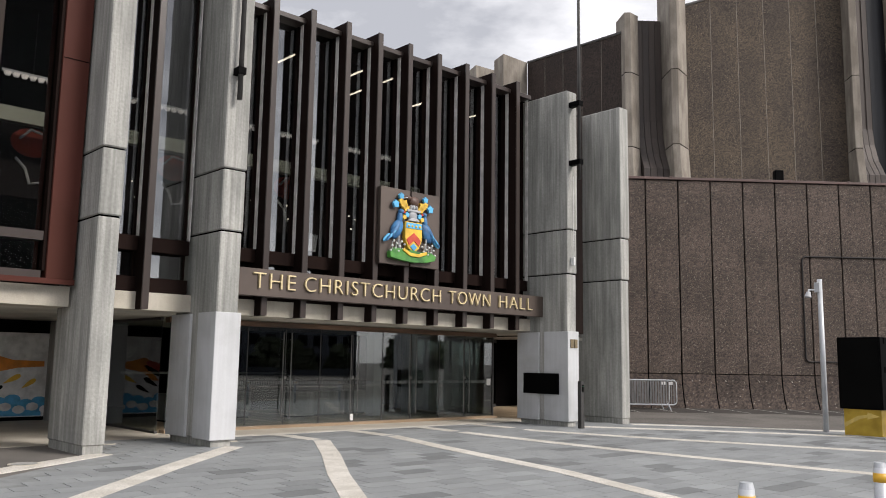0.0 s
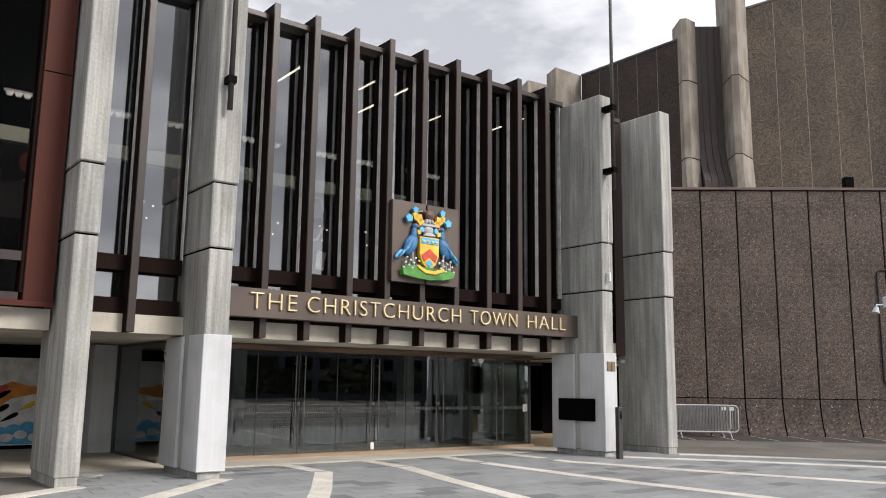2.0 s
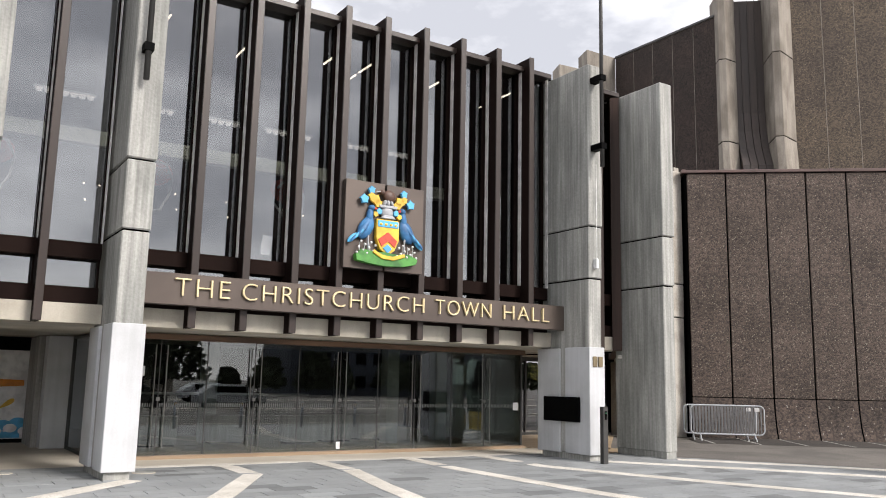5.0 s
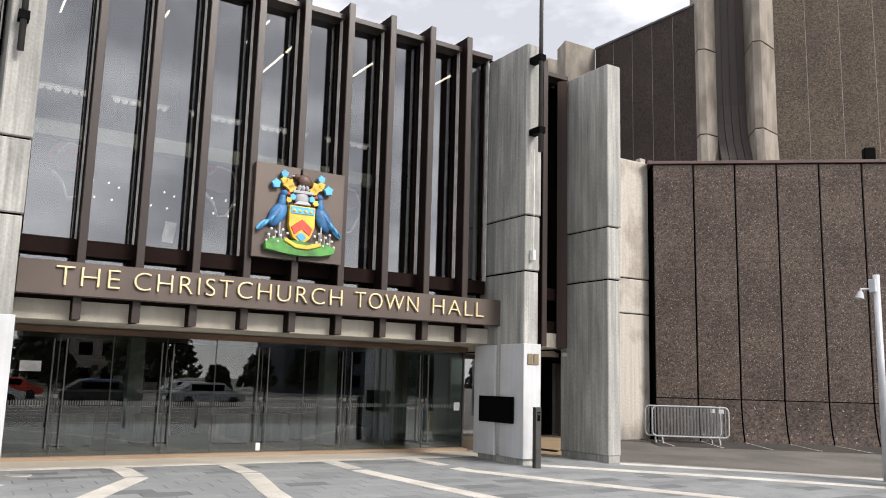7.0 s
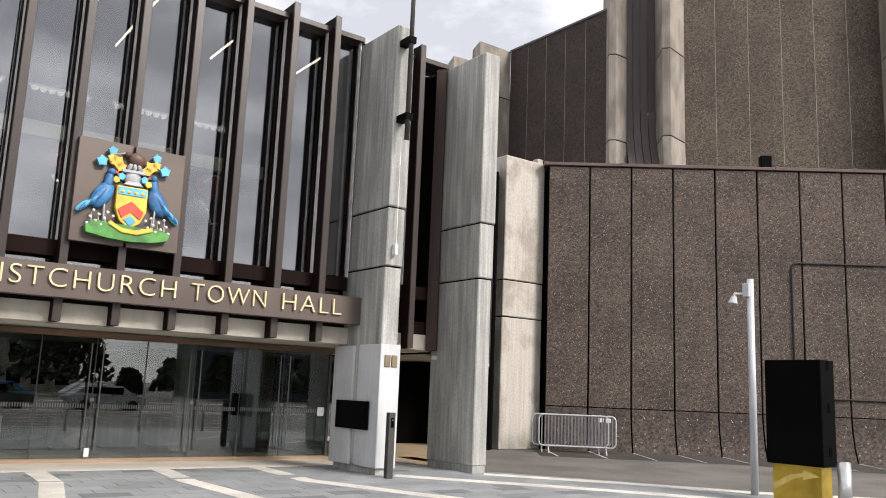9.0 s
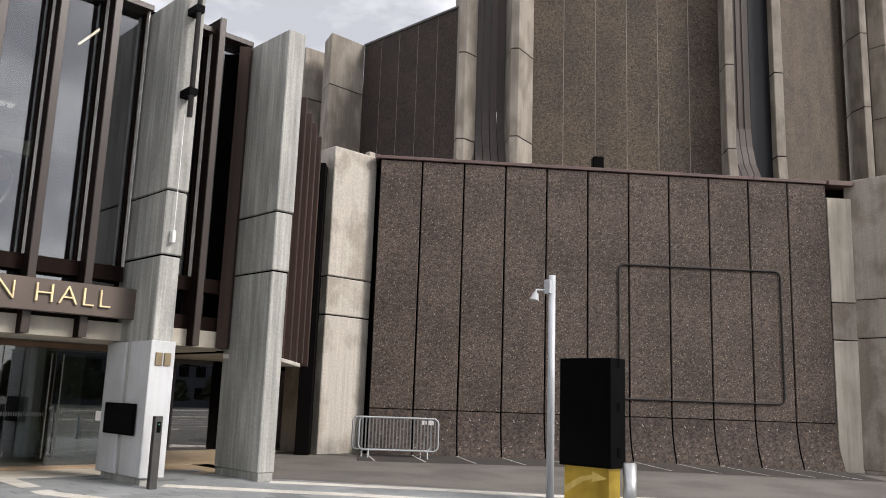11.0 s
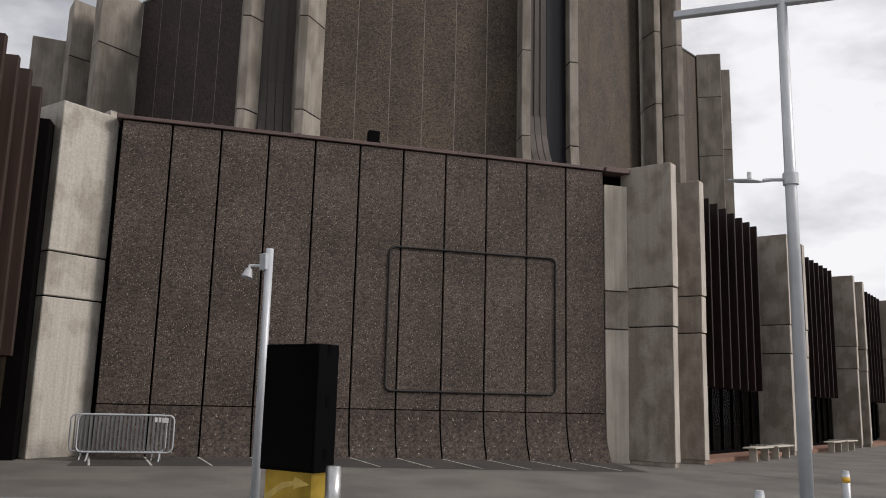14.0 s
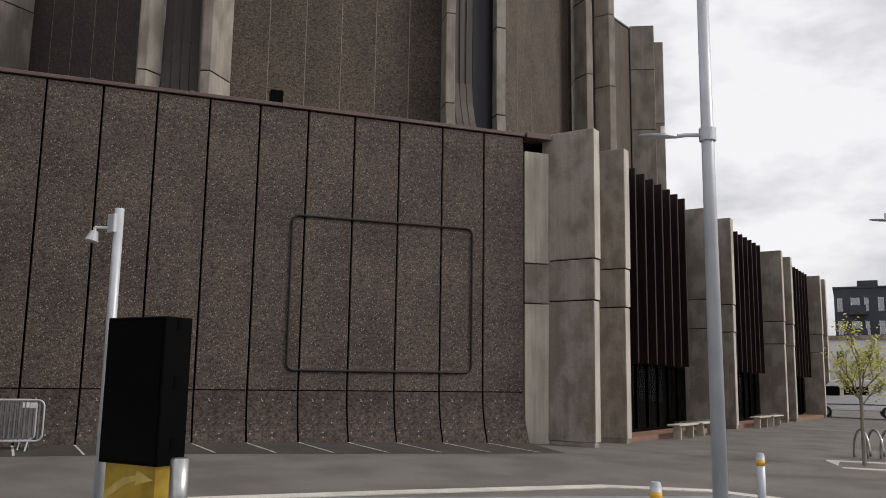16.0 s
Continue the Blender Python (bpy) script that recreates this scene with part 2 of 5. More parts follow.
M_DARKSTEEL = mat("dark_painted_steel", (0.06, 0.058, 0.056), 0.5, 0.3, scale=3.0, grain=0.05, bump=0.02)
M_BLACK = mat("black_gloss_panel", (0.002, 0.002, 0.002), 0.3, scale=2.0, grain=0.02, bump=0, gloss=0.06)
M_BLACKMETAL = mat("matt_black_metal", (0.0016, 0.0016, 0.0018), 0.6, 0.0, scale=2.0, grain=0.04, bump=0.02, gloss=0.04)
M_ASPHALT = mat("asphalt", (0.152, 0.139, 0.124), 0.92, second=(0.105, 0.096, 0.087), scale=0.7, grain=0.22, bump=0.4, grain_scale=70)
M_PAVER = mat("bluestone_pavers", (0.255, 0.267, 0.27), 0.75, second=(0.215, 0.226, 0.23), scale=1.3, grain=0.07, bump=0.12, island=1.25)
M_GROUT = mat("paving_joint_mortar", (0.24, 0.25, 0.25), 0.9, bump=0)
M_STRIP = mat("exposed_pebble_strip", (0.6, 0.57, 0.52), 0.85, second=(0.47, 0.44, 0.39), scale=2.0, grain=0.36, grain_scale=60, bump=0.4)
M_SLAB = mat("pale_concrete_threshold", (0.5, 0.46, 0.39), 0.8, second=(0.42, 0.38, 0.32), scale=1.0, grain=0.06, bump=0.08)
M_SILL = mat("bronze_timber_sill", (0.3, 0.215, 0.14), 0.5, second=(0.23, 0.16, 0.1), scale=3.0, stretch=(0.3, 3, 3), grain=0.08, bump=0.04)
M_TAN = mat("tan_entrance_floor", (0.42, 0.32, 0.21), 0.55, second=(0.34, 0.25, 0.16), scale=1.2, grain=0.05, bump=0.03)
# Near-black colour stands in for the darkness of unlit rooms and recesses
M_INT = mat("unlit_interior_black", (0.004, 0.0034, 0.0034), 0.9, gloss=0.04, scale=0.4, grain=0.05, bump=0)
M_INT_PALE = mat("pale_interior_balustrade", (0.5, 0.52, 0.44), 0.7, scale=0.6, grain=0.03, bump=0)
M_TUBE = glow("interior_strip_light", (1.0, 0.86, 0.68), 3.6)
M_LINE = mat("worn_white_paint", (0.62, 0.61, 0.57), 0.8, second=(0.36, 0.35, 0.32), scale=6.0, grain=0.15, bump=0.05)
M_REDPLINTH = mat("terracotta_plinth", (0.25, 0.135, 0.09), 0.75, scale=1.5, grain=0.08, bump=0.05)
M_YELLOW = mat("yellow_reflective_band", (0.75, 0.42, 0.03), 0.45, scale=4.0, grain=0.04, bump=0)
M_GOLDFOIL = mat("scratched_gold_vinyl", (0.55, 0.38, 0.06), 0.28, 0.7, second=(0.38, 0.25, 0.035), scale=2.5, grain=0.06, bump=0.05)


def plain(name, colour, rough=0.5, second=None):
    return mat(name, colour, rough, second=second, scale=5.0, grain=0.06, bump=0.05)


M_BLUE = plain("enamel_blue", (0.045, 0.19, 0.4), second=(0.025, 0.1, 0.23))
M_SKYBLUE = plain("enamel_pale_blue", (0.09, 0.42, 0.72))
M_GREEN = plain("enamel_green", (0.07, 0.27, 0.045), second=(0.03, 0.13, 0.025))
M_YEL = plain("enamel_yellow", (0.8, 0.5, 0.05))
M_RED = plain("enamel_red", (0.55, 0.06, 0.03))
M_GREY = plain("enamel_silver_grey", (0.42, 0.43, 0.45))
M_DKBROWN = plain("enamel_brown", (0.1, 0.055, 0.04))
M_PAPER = plain("white_paper", (0.78, 0.78, 0.77))
M_ORANGE = plain("mural_orange", (0.75, 0.25, 0.02))
M_CREAM = plain("mural_white", (0.78, 0.78, 0.77))


# ---- building blocks ----
FA, WA, QA = 43.0, 3.5, 39.6
FM = pose(0, 0, 0, 0, 0, FA)
WM = pose(0, 0, 0, 0, 0, WA)
SLOPE = 0.026


FALL0, FALL1, FALL = 33.3, 75.0, 0.008


def ground_z(v, u=0.0):
    """The ground falls from the building to the street, and gently along the long wing."""
    return -SLOPE * min(max(12.4 - v, 0.0), 14.0) - FALL * (min(max(u, FALL0), FALL1) - FALL0)


def thing(name, label, category, m=None, group="", kind=""):
    ob = new(name)
    ob.empty_display_size = 0.2
    ob.matrix_world = m if m is not None else Matrix()
    return tagged(ob, label, category, group, kind)


def link(name, me, parent, label=""):
    ob = new(name, me)
    ob.parent = parent
    if label:
        ob["label"] = label
    return ob


def part(name, bm, material, parent, label="", smooth=False):
    me = bpy.data.meshes.new(name)
    bmesh.ops.recalc_face_normals(bm, faces=bm.faces)
    bm.to_mesh(me)
    bm.free()
    me.materials.append(material)
    if smooth:
        for p in me.polygons:
            p.use_smooth = True
    return link(name, me, parent, label)


def box(x0, x1, y0, y1, z0, z1, bevel=0.0, bm=None):
    own = bmesh.new()
    v = [own.verts.new((x, y, z)) for z in (z0, z1) for y in (y0, y1) for x in (x0, x1)]
    for f in ((0, 2, 3, 1), (4, 5, 7, 6), (0, 1, 5, 4), (2, 6, 7, 3), (0, 4, 6, 2), (1, 3, 7, 5)):
        own.faces.new([v[i] for i in f])
    if bevel:
        bmesh.ops.bevel(own, geom=own.edges[:], offset=bevel, segments=1, affect="EDGES")
    if bm is None:
        return own
    return merge(bm, own)


def merge(bm, other, m=None):
    if m is not None:
        other.transform(m)
    me = bpy.data.meshes.new("tmp")
    other.to_mesh(me)
    other.free()
    bm.from_mesh(me)
    bpy.data.meshes.remove(me)
    return bm


def prism(points, z0, z1, bevel=0.0):
    """An upright prism over a plan outline; z1 may be a list, a height for each corner."""
    bm = bmesh.new()
    tops = z1 if isinstance(z1, (list, tuple)) else [z1] * len(points)
    low = [bm.verts.new((x, y, z0)) for x, y in points]
    top = [bm.verts.new((x, y, t)) for (x, y), t in zip(points, tops)]
    n = len(points)
    bm.faces.new(low[::-1])
    bm.faces.new(top)
    for i in range(n):
        bm.faces.new((low[i], low[(i + 1) % n], top[(i + 1) % n], top[i]))
    if bevel:
        bmesh.ops.bevel(bm, geom=bm.edges[:], offset=bevel, segments=1, affect="EDGES")
    return bm


def rod(a, b, r, r2=None, sides=12, bm=None):
    own = bmesh.new()
    a, b = Vector(a), Vector(b)
    d = b - a
    bmesh.ops.create_cone(own, cap_ends=True, segments=sides, radius1=r, radius2=r if r2 is None else r2, depth=d.length)
    own.transform(Matrix.Translation((a + b) / 2) @ d.to_track_quat("Z", "Y").to_matrix().to_4x4())
    return own if bm is None else merge(bm, own)


def sweep(points, r, sides=8, closed=False):
    """A round bar along a line of points."""
    bm = bmesh.new()
    pts = [Vector(p) for p in points]
    n = len(pts)
    rings = []
    for i, p in enumerate(pts):
        a = pts[(i - 1) % n] if closed or i else p
        b = pts[(i + 1) % n] if closed or i < n - 1 else p
        q = (b - a).to_track_quat("Z", "Y")
        rings.append([bm.verts.new(p + q @ Vector((r * math.cos(t), r * math.sin(t), 0))) for t in (2 * math.pi * k / sides for k in range(sides))])
    for i in range(n if closed else n - 1):
        r0, r1 = rings[i], rings[(i + 1) % n]
        shift = min(range(sides), key=lambda s: sum((r0[k].co - r1[(k + s) % sides].co).length for k in (0, sides // 2)))
        for k in range(sides):
            bm.faces.new((r0[k], r0[(k + 1) % sides], r1[(k + 1 + shift) % sides], r1[(k + shift) % sides]))
    if not closed:
        bm.faces.new(rings[0][::-1])
        bm.faces.new(rings[-1])
    return bm


def rounded(w, h, r, steps=5):
    """Corner points of a rounded rectangle about the origin."""
    pts = []
    for cx, cy, a0 in ((w / 2 - r, h / 2 - r, 0), (-w / 2 + r, h / 2 - r, 90), (-w / 2 + r, -h / 2 + r, 180), (w / 2 - r, -h / 2 + r, 270)):
        for k in range(steps + 1):
            a = radians(a0 + 90 * k / steps)
            pts.append((cx + r * math.cos(a), cy + r * math.sin(a)))
    return pts


# ---- ground ----
def sheet(name, quads, material, label, category, kind="structure", parent=None):
    bm = bmesh.new()
    for q in quads:
        bm.faces.new([bm.verts.new(p) for p in q])
    bmesh.ops.remove_doubles(bm, verts=bm.verts[:], dist=0.0005)
    ob = part(name, bm, material, parent, label)
    ob.matrix_world = FM
    return tagged(ob, label, category, "", kind)


FAR = 900.0
LOWV = 12.4 - 14.0
LOWZ = ground_z(-99)
US, VS = (-FAR, FALL0, FALL1, FAR), (-FAR, LOWV, 12.4, FAR)
sheet("ground", [[(u, v, ground_z(v, u)) for u, v in ((u0, v0), (u1, v0), (u1, v1), (u0, v1))] for u0, u1 in zip(US, US[1:]) for v0, v1 in zip(VS, VS[1:])],
      M_ASPHALT, "worn grey-brown asphalt ground falling gently from the building", "ground")


# ---- facade pillars ----
def pillar(u0, u1, v0, v1, top, white=None, material=None, group="entrance pillars", joints=(3.53, 4.58), base=0.0, label="", m=FM, face=None):
    """A deep blade of board-marked concrete, cast in three lifts with recessed joints."""
    material = material or M_CONC
    t = thing("concrete_pillar", label or "board-marked grey concrete blade pillar on the plaza", "pillar", m, group)
    part("footing", box(u0 + 0.02, u1 - 0.02, v0 + 0.02, v1 - 0.02, base - 0.1, base + 0.13), material, t)
    zs = [base + 0.13, *joints, top]
    for i in range(len(zs) - 1):
        g = 0.012
        e = 0.02 * i
        part("lift", box(u0 - e * 0.5, u1 + e * 0.5, v0 - e, v1, zs[i] + (g if i else 0), zs[i + 1] - g, 0.018), material, t)
        # Thin added strip, paler than the sides: sunlight on the front, put in colour
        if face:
            part("front_strip", box(u0 - e * 0.5 + 0.012, u1 + e * 0.5 - 0.004, v0 - e - 0.008, v0 - e - 0.002, zs[i] + 0.02, zs[i + 1] - 0.025), face, t, "pale front edge, the sunlight put into its colour")
        if i:
            part("joint", box(u0 + 0.015, u1 - 0.015, v0 + 0.015, v1 - 0.015, zs[i] - 0.02, zs[i] + 0.02), M_JOINT, t)
    if white:
        a, b = white
        part("front_cladding", box(u0 - 0.03, u1 + 0.04, v0 - 0.04, v0 + a, base + 0.12, 2.18, 0.008), M_WHITE, t, "smooth white painted cladding")
        part("side_cladding", box(u0 - 0.045, u0 + 0.05, v0 + b, v1 + 0.06, base + 0.12, 2.17, 0.008), M_WHITE, t, "smooth white painted cladding")
    return t


pillar(4.02, 4.35, 12.54, 14.05, 9.3)
p2 = pillar(6.0, 6.39, 12.5, 14.0, 9.2, (0.58, 0.84), label="grey concrete blade pillar clad in white at its foot")
p3 = pillar(14.75, 15.08, 12.28, 13.74, 7.97, (0.68, 0.84), label="grey concrete blade pillar clad in white at its foot")
pillar(16.73, 17.05, 12.17, 13.6, 7.98)

# plain bars stand for the number on the pillar
M_NUMBER = mat("brown_gold_metal", (0.2, 0.155, 0.09), 0.5, 0.3, scale=5.0, grain=0.05, bump=0.02)
for i in range(2):
    part("number_bar", box(14.8 + 0.14 * i, 14.91 + 0.14 * i, 12.215, 12.238, 1.8, 2.0, 0.006), M_NUMBER, p3)

# ---- curtain wall over the entrance ----
GV = 13.66
# Pale colour holds the sky light that the metal edges by the fins catch
M_PALESTRIP = plain("sky_bright_metal_strip", (0.62, 0.61, 0.59), 0.45)
FINS = (5.08, 7.27, 8.1, 8.95, 9.77, 10.59, 11.44, 12.3, 13.17, 14.02, 15.95)
wallF = thing("curtain_wall", "dark bronze curtain wall with deep upright fins and tinted panes", "curtain wall", FM, kind="structure")
fin_me = None
for u in FINS:
    if fin_me is None:
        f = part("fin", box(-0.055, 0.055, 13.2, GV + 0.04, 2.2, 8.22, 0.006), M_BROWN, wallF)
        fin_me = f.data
        c = part("edge_cap", box(-0.06, 0.06, 13.165, 13.198, 2.2, 8.225, 0.006), M_EDGE, wallF, "bronze edge strip, lightened for the sun and sky it faces")
        cap_me = c.data
    else:
        f = link("fin", fin_me, wallF)
        c = link("edge_cap", cap_me, wallF, "bronze edge strip, lightened for the sun and sky it faces")
    f.location.x = c.location.x = u
EDGES = [(4.34, 5.08), (5.08, 5.98), (6.42, 7.27)] + list(zip(FINS[1:9], FINS[2:10])) + [(14.02, 14.74), (15.15, 15.95), (15.95, 16.75)]
for a, b in EDGES:
    a, b = a + 0.056, b - 0.056
    part("transom", box(a, b, GV - 0.2, GV + 0.03, 3.17, 3.42, 0.006), M_BROWN, wallF)
    part("lower_rail", box(a, b, GV - 0.2, GV + 0.03, 2.5, 2.74, 0.006), M_BROWN, wallF)
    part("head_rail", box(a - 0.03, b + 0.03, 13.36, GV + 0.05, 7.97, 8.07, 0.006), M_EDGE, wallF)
    up = part("pane", box(a, b, GV, GV + 0.012, 3.42, 7.97), M_GLASS, wallF)
    dn = part("pane", box(a, b, GV, GV + 0.012, 2.74, 3.17), M_GLASS, wallF)
    up.visible_shadow = dn.visible_shadow = False
    part("mullion", box(a, a + 0.025, GV - 0.05, GV + 0.02, 2.74, 7.97), M_BROWN, wallF)
    part("mullion", box(b - 0.025, b, GV - 0.06, GV + 0.02, 2.74, 7.97), M_BROWN, wallF)
    part("side_strip", box(b - 0.018, b, GV - 0.22, GV - 0.13, 3.42, 7.97), M_PALESTRIP, wallF, "thin metal strip, pale with the sky light it catches")

# bay beyond the first pillar: red-brown panel, window in a bronze frame
bay = thing("bay_window", "bronze framed window bay with a red-brown metal edge panel", "window bay", FM, kind="structure")
part("edge_panel", box(3.56, 3.97, 13.25, 13.95, 2.58, 9.3, 0.008), M_COPPER, bay, "red-brown metal panel")
part("panel_joint", box(3.57, 3.96, 13.245, 13.25, 6.05, 6.065), M_JOINT, bay)
part("edge_panel_foot", box(1.0, 3.97, 13.2, 13.3, 2.5, 2.58), M_COPPER, bay)
pw = part("pane", box(2.7, 3.51, 13.45, 13.462, 3.3, 9.3), M_BAYGLASS, bay)
pw2 = part("pane", box(1.0, 3.51, 13.45, 13.462, 2.7, 3.16), M_BAYGLASS, bay)
pw.visible_shadow = pw2.visible_shadow = False
part("transom", box(1.0, 3.505, 13.32, 13.55, 3.16, 3.3), M_EDGE, bay)
part("lower_rail", box(1.0, 3.505, 13.32, 13.55, 2.585, 2.7), M_EDGE, bay)
part("jamb", box(3.51, 3.56, 13.3, 13.55, 2.7, 9.3), M_BROWN, bay)
M_JAMB = mat("dark_brown_jamb_metal", (0.032, 0.023, 0.019), 0.55, 0.1, second=(0.022, 0.016, 0.0135), scale=0.8, stretch=(3, 3, 0.4), streak=0.15, bump=0.03, gloss=0.12)
part("wide_jamb", box(1.0, 2.7, 13.3, 13.55, 3.31, 9.3, 0.006), M_JAMB, bay)

# concrete beam and soffit under the curtain wall
tagged(part("floor_beam", box(-6.0, 3.98, 13.42, 14.0, 2.18, 2.49), M_BEAM, None), "pale concrete edge beam under the upper storey", "beam", "", "structure").matrix_world = FM
for a, b in ((4.33, 5.99), (6.41, 14.74), (15.15, 16.76)):
    tagged(part("floor_beam", box(a, b, 13.42, 14.0, 2.2, 2.49), M_BEAM, None), "pale concrete edge beam under the upper storey", "beam", "", "structure").matrix_world = FM
tagged(part("soffit", box(-6.0, 17.2, 14.0, 21.0, 2.22, 2.4), M_SOFFIT, None), "pale plastered soffit over the entrance", "ceiling", "", "structure").matrix_world = FM

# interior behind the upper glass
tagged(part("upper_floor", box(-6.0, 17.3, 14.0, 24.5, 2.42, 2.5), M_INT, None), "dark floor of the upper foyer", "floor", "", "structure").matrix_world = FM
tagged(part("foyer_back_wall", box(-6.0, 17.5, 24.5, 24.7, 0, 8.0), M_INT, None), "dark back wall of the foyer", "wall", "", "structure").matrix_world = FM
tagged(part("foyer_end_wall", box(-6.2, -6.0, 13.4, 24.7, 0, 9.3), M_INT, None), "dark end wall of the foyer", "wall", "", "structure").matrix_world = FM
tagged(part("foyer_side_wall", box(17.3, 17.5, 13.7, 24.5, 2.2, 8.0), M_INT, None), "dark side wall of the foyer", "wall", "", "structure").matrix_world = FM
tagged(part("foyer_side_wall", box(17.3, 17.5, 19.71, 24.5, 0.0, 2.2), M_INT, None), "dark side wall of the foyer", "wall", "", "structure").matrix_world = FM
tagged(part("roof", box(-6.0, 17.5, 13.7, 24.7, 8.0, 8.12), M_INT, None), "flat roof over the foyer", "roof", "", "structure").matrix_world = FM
tagged(part("foyer_balustrade", box(-2.0, 14.5, 17.2, 17.4, 5.93, 6.22), M_INT_PALE, None), "pale gallery balustrade inside the upper foyer", "balustrade", "", "structure").matrix_world = FM
tube = thing("strip_light", "long white fluorescent strip light under the foyer ceiling", "ceiling light", FM @ pose(8.5, 15.05, 7.78), "foyer strip lights")
part("tube", box(-0.014, 0.014, -0.6, 0.6, -0.03, 0.0), M_TUBE, tube)
part("housing", box(-0.03, 0.03, -0.62, 0.62, 0.0, 0.05), M_BLACKMETAL, tube)
part("hanger", box(-0.01, 0.01, -0.01, 0.01, 0.05, 0.215), M_BLACKMETAL, tube)
for u, v in ((6.9, 15.05), (10.1, 14.4), (10.9, 14.4), (10.9, 15.75), (12.55, 15.1), (14.2, 14.75)):
    copy_thing(tube, FM @ pose(u, v, 7.78))
# the light that the rows of strip lights throw on the gallery
lamp = bpy.data.lights.new("strip_light_glow", "AREA")
lamp.shape, lamp.size, lamp.size_y = "RECTANGLE", 15.0, 0.15
lamp.energy, lamp.color = 170.0, (1.0, 0.95, 0.82)
new("strip_light_glow", lamp).matrix_world = FM @ look((6.0, 14.9, 7.7), (6.0, 17.2, 6.0))
M_LAMPSHADE = glow("lit_opal_shade", (0.8, 0.76, 0.72), 0.42)
pend = thing("pendant_cluster", "row of small white lamps over the foyer gallery", "ceiling light", FM @ pose(7.1, 16.7, 6.72), "gallery lamps")
for k in range(7):
    part("lamp", rod((-0.45 + 0.15 * k, 0, -0.07), (-0.45 + 0.15 * k, 0, 0.0), 0.045, 0.075, 8), M_LAMPSHADE, pend)
part("rail", box(-0.55, 0.55, -0.03, 0.03, 0.0, 0.05), M_GREY, pend)
part("hanger", box(-0.01, 0.01, -0.01, 0.01, 0.07, 1.28), M_BLACKMETAL, pend)
for u in (2.6, 4.1, 5.6, 8.6, 10.1, 11.6, 13.1):
    copy_thing(pend, FM @ pose(u, 16.7, 6.72))
spot = thing("spot_cluster", "small bright spotlights hanging in the foyer", "ceiling light", FM @ pose(8.2, 17.6, 5.05), "foyer spots")
for x, z in ((-0.2, 0.18), (0.1, 0.17), (-0.15, -0.15), (0.18, -0.17), (0.3, 0.1)):
    part("bulb", rod((x, 0, z), (x, 0, z + 0.035), 0.018, sides=8), M_TUBE, spot)
    part("flex", rod((x, 0, z + 0.035), (x, 0, 2.9), 0.004, sides=5), M_BLACKMETAL, spot)
for u in (6.4, 9.3, 10.6, 12.2):
    copy_thing(spot, FM @ pose(u, 17.6, 5.02))
M_BANNER = plain("dark_banner_cloth", (0.012, 0.008, 0.008), 0.9)
ban = thing("foyer_banner", "dark foyer banner with a red disc and white curve", "banner", FM @ pose(4.6, 18.0, 4.6), "foyer banners")
part("cloth", box(-1.4, 1.4, 0.0, 0.04, 0.0, 1.7), M_BANNER, ban)
bm = prism([(0.42 * math.cos(a) - 0.05, 1.15 + 0.3 * math.sin(a)) for a in (math.pi * k / 10 for k in range(20))], 0.0, 0.006)
bm.transform(Matrix.Rotation(radians(90), 4, "X"))
part("red_disc", bm, M_RED, ban, "orange-red painted disc")
part("white_curve", sweep([(-0.3, -0.01, 1.2), (-0.1, -0.01, 1.42), (0.22, -0.01, 1.35), (0.36, -0.01, 1.05), (0.32, -0.01, 0.7), (0.15, -0.01, 0.35), (-0.05, -0.01, 0.3), (-0.15, -0.01, 0.6), (-0.35, -0.01, 0.8)], 0.03, 6), M_PAPER, ban, "white sinuous painted line")
for k in (1, 2, 3):
    copy_thing(ban, FM @ pose(4.6 + 3.05 * k, 18.0, 4.6))

# ---- fascia with the letters ----
sign = thing("entrance_sign", "bronze fascia with raised gold lettering over the doors", "sign", FM)
part("fascia_panel", box(6.44, 14.78, 13.02, 13.16, 2.53, 3.02, 0.008), M_BRONZE, sign)
for u in FINS[1:10]:
    part("bracket", box(u - 0.05, u + 0.05, 13.16, 13.164, 2.55, 3.0), M_DARKSTEEL, sign)


def lettering(body, u0, u1, z0, z1, v):
    """Raised letters of one word, fitted into a box; every letter a mesh of its own."""
    cu = bpy.data.curves.new("word", "FONT")
    cu.body, cu.extrude, cu.size, cu.bevel_depth, cu.offset = body, 0.02, 1.0, 0.003, -0.019
    cu.space_character = 1.14
    ob = new("word", cu)
    bpy.context.view_layer.update()
    me = bpy.data.meshes.new_from_object(ob.evaluated_get(bpy.context.evaluated_depsgraph_get()))
    bpy.data.objects.remove(ob)
    bm = bmesh.new()
    bm.from_mesh(me)
    bpy.data.meshes.remove(me)
    bmesh.ops.remove_doubles(bm, verts=bm.verts[:], dist=0.0001)
    xs, ys = [p.co.x for p in bm.verts], [p.co.y for p in bm.verts]
    sx, sy = (u1 - u0) / (max(xs) - min(xs)), (z1 - z0) / (max(ys) - min(ys))
    x0, y0 = min(xs), min(ys)
    for p in bm.verts:
        p.co = (u0 + (p.co.x - x0) * sx, v - p.co.z, z0 + (p.co.y - y0) * sy)
    bm.verts.index_update()
    left = set(bm.verts)
    while left:
        todo, island = [left.pop()], set()
        while todo:
            p = todo.pop()
            island.add(p)
            for e in p.link_edges:
                q = e.other_vert(p)
                if q in left:
                    left.discard(q)
                    todo.append(q)
        one = bmesh.new()
        made = {p: one.verts.new(p.co) for p in island}
        for f in {f for p in island for f in p.link_faces}:
            one.faces.new([made[p] for p in f.verts])
        part("letter", one, M_GOLD, sign)
    bm.free()


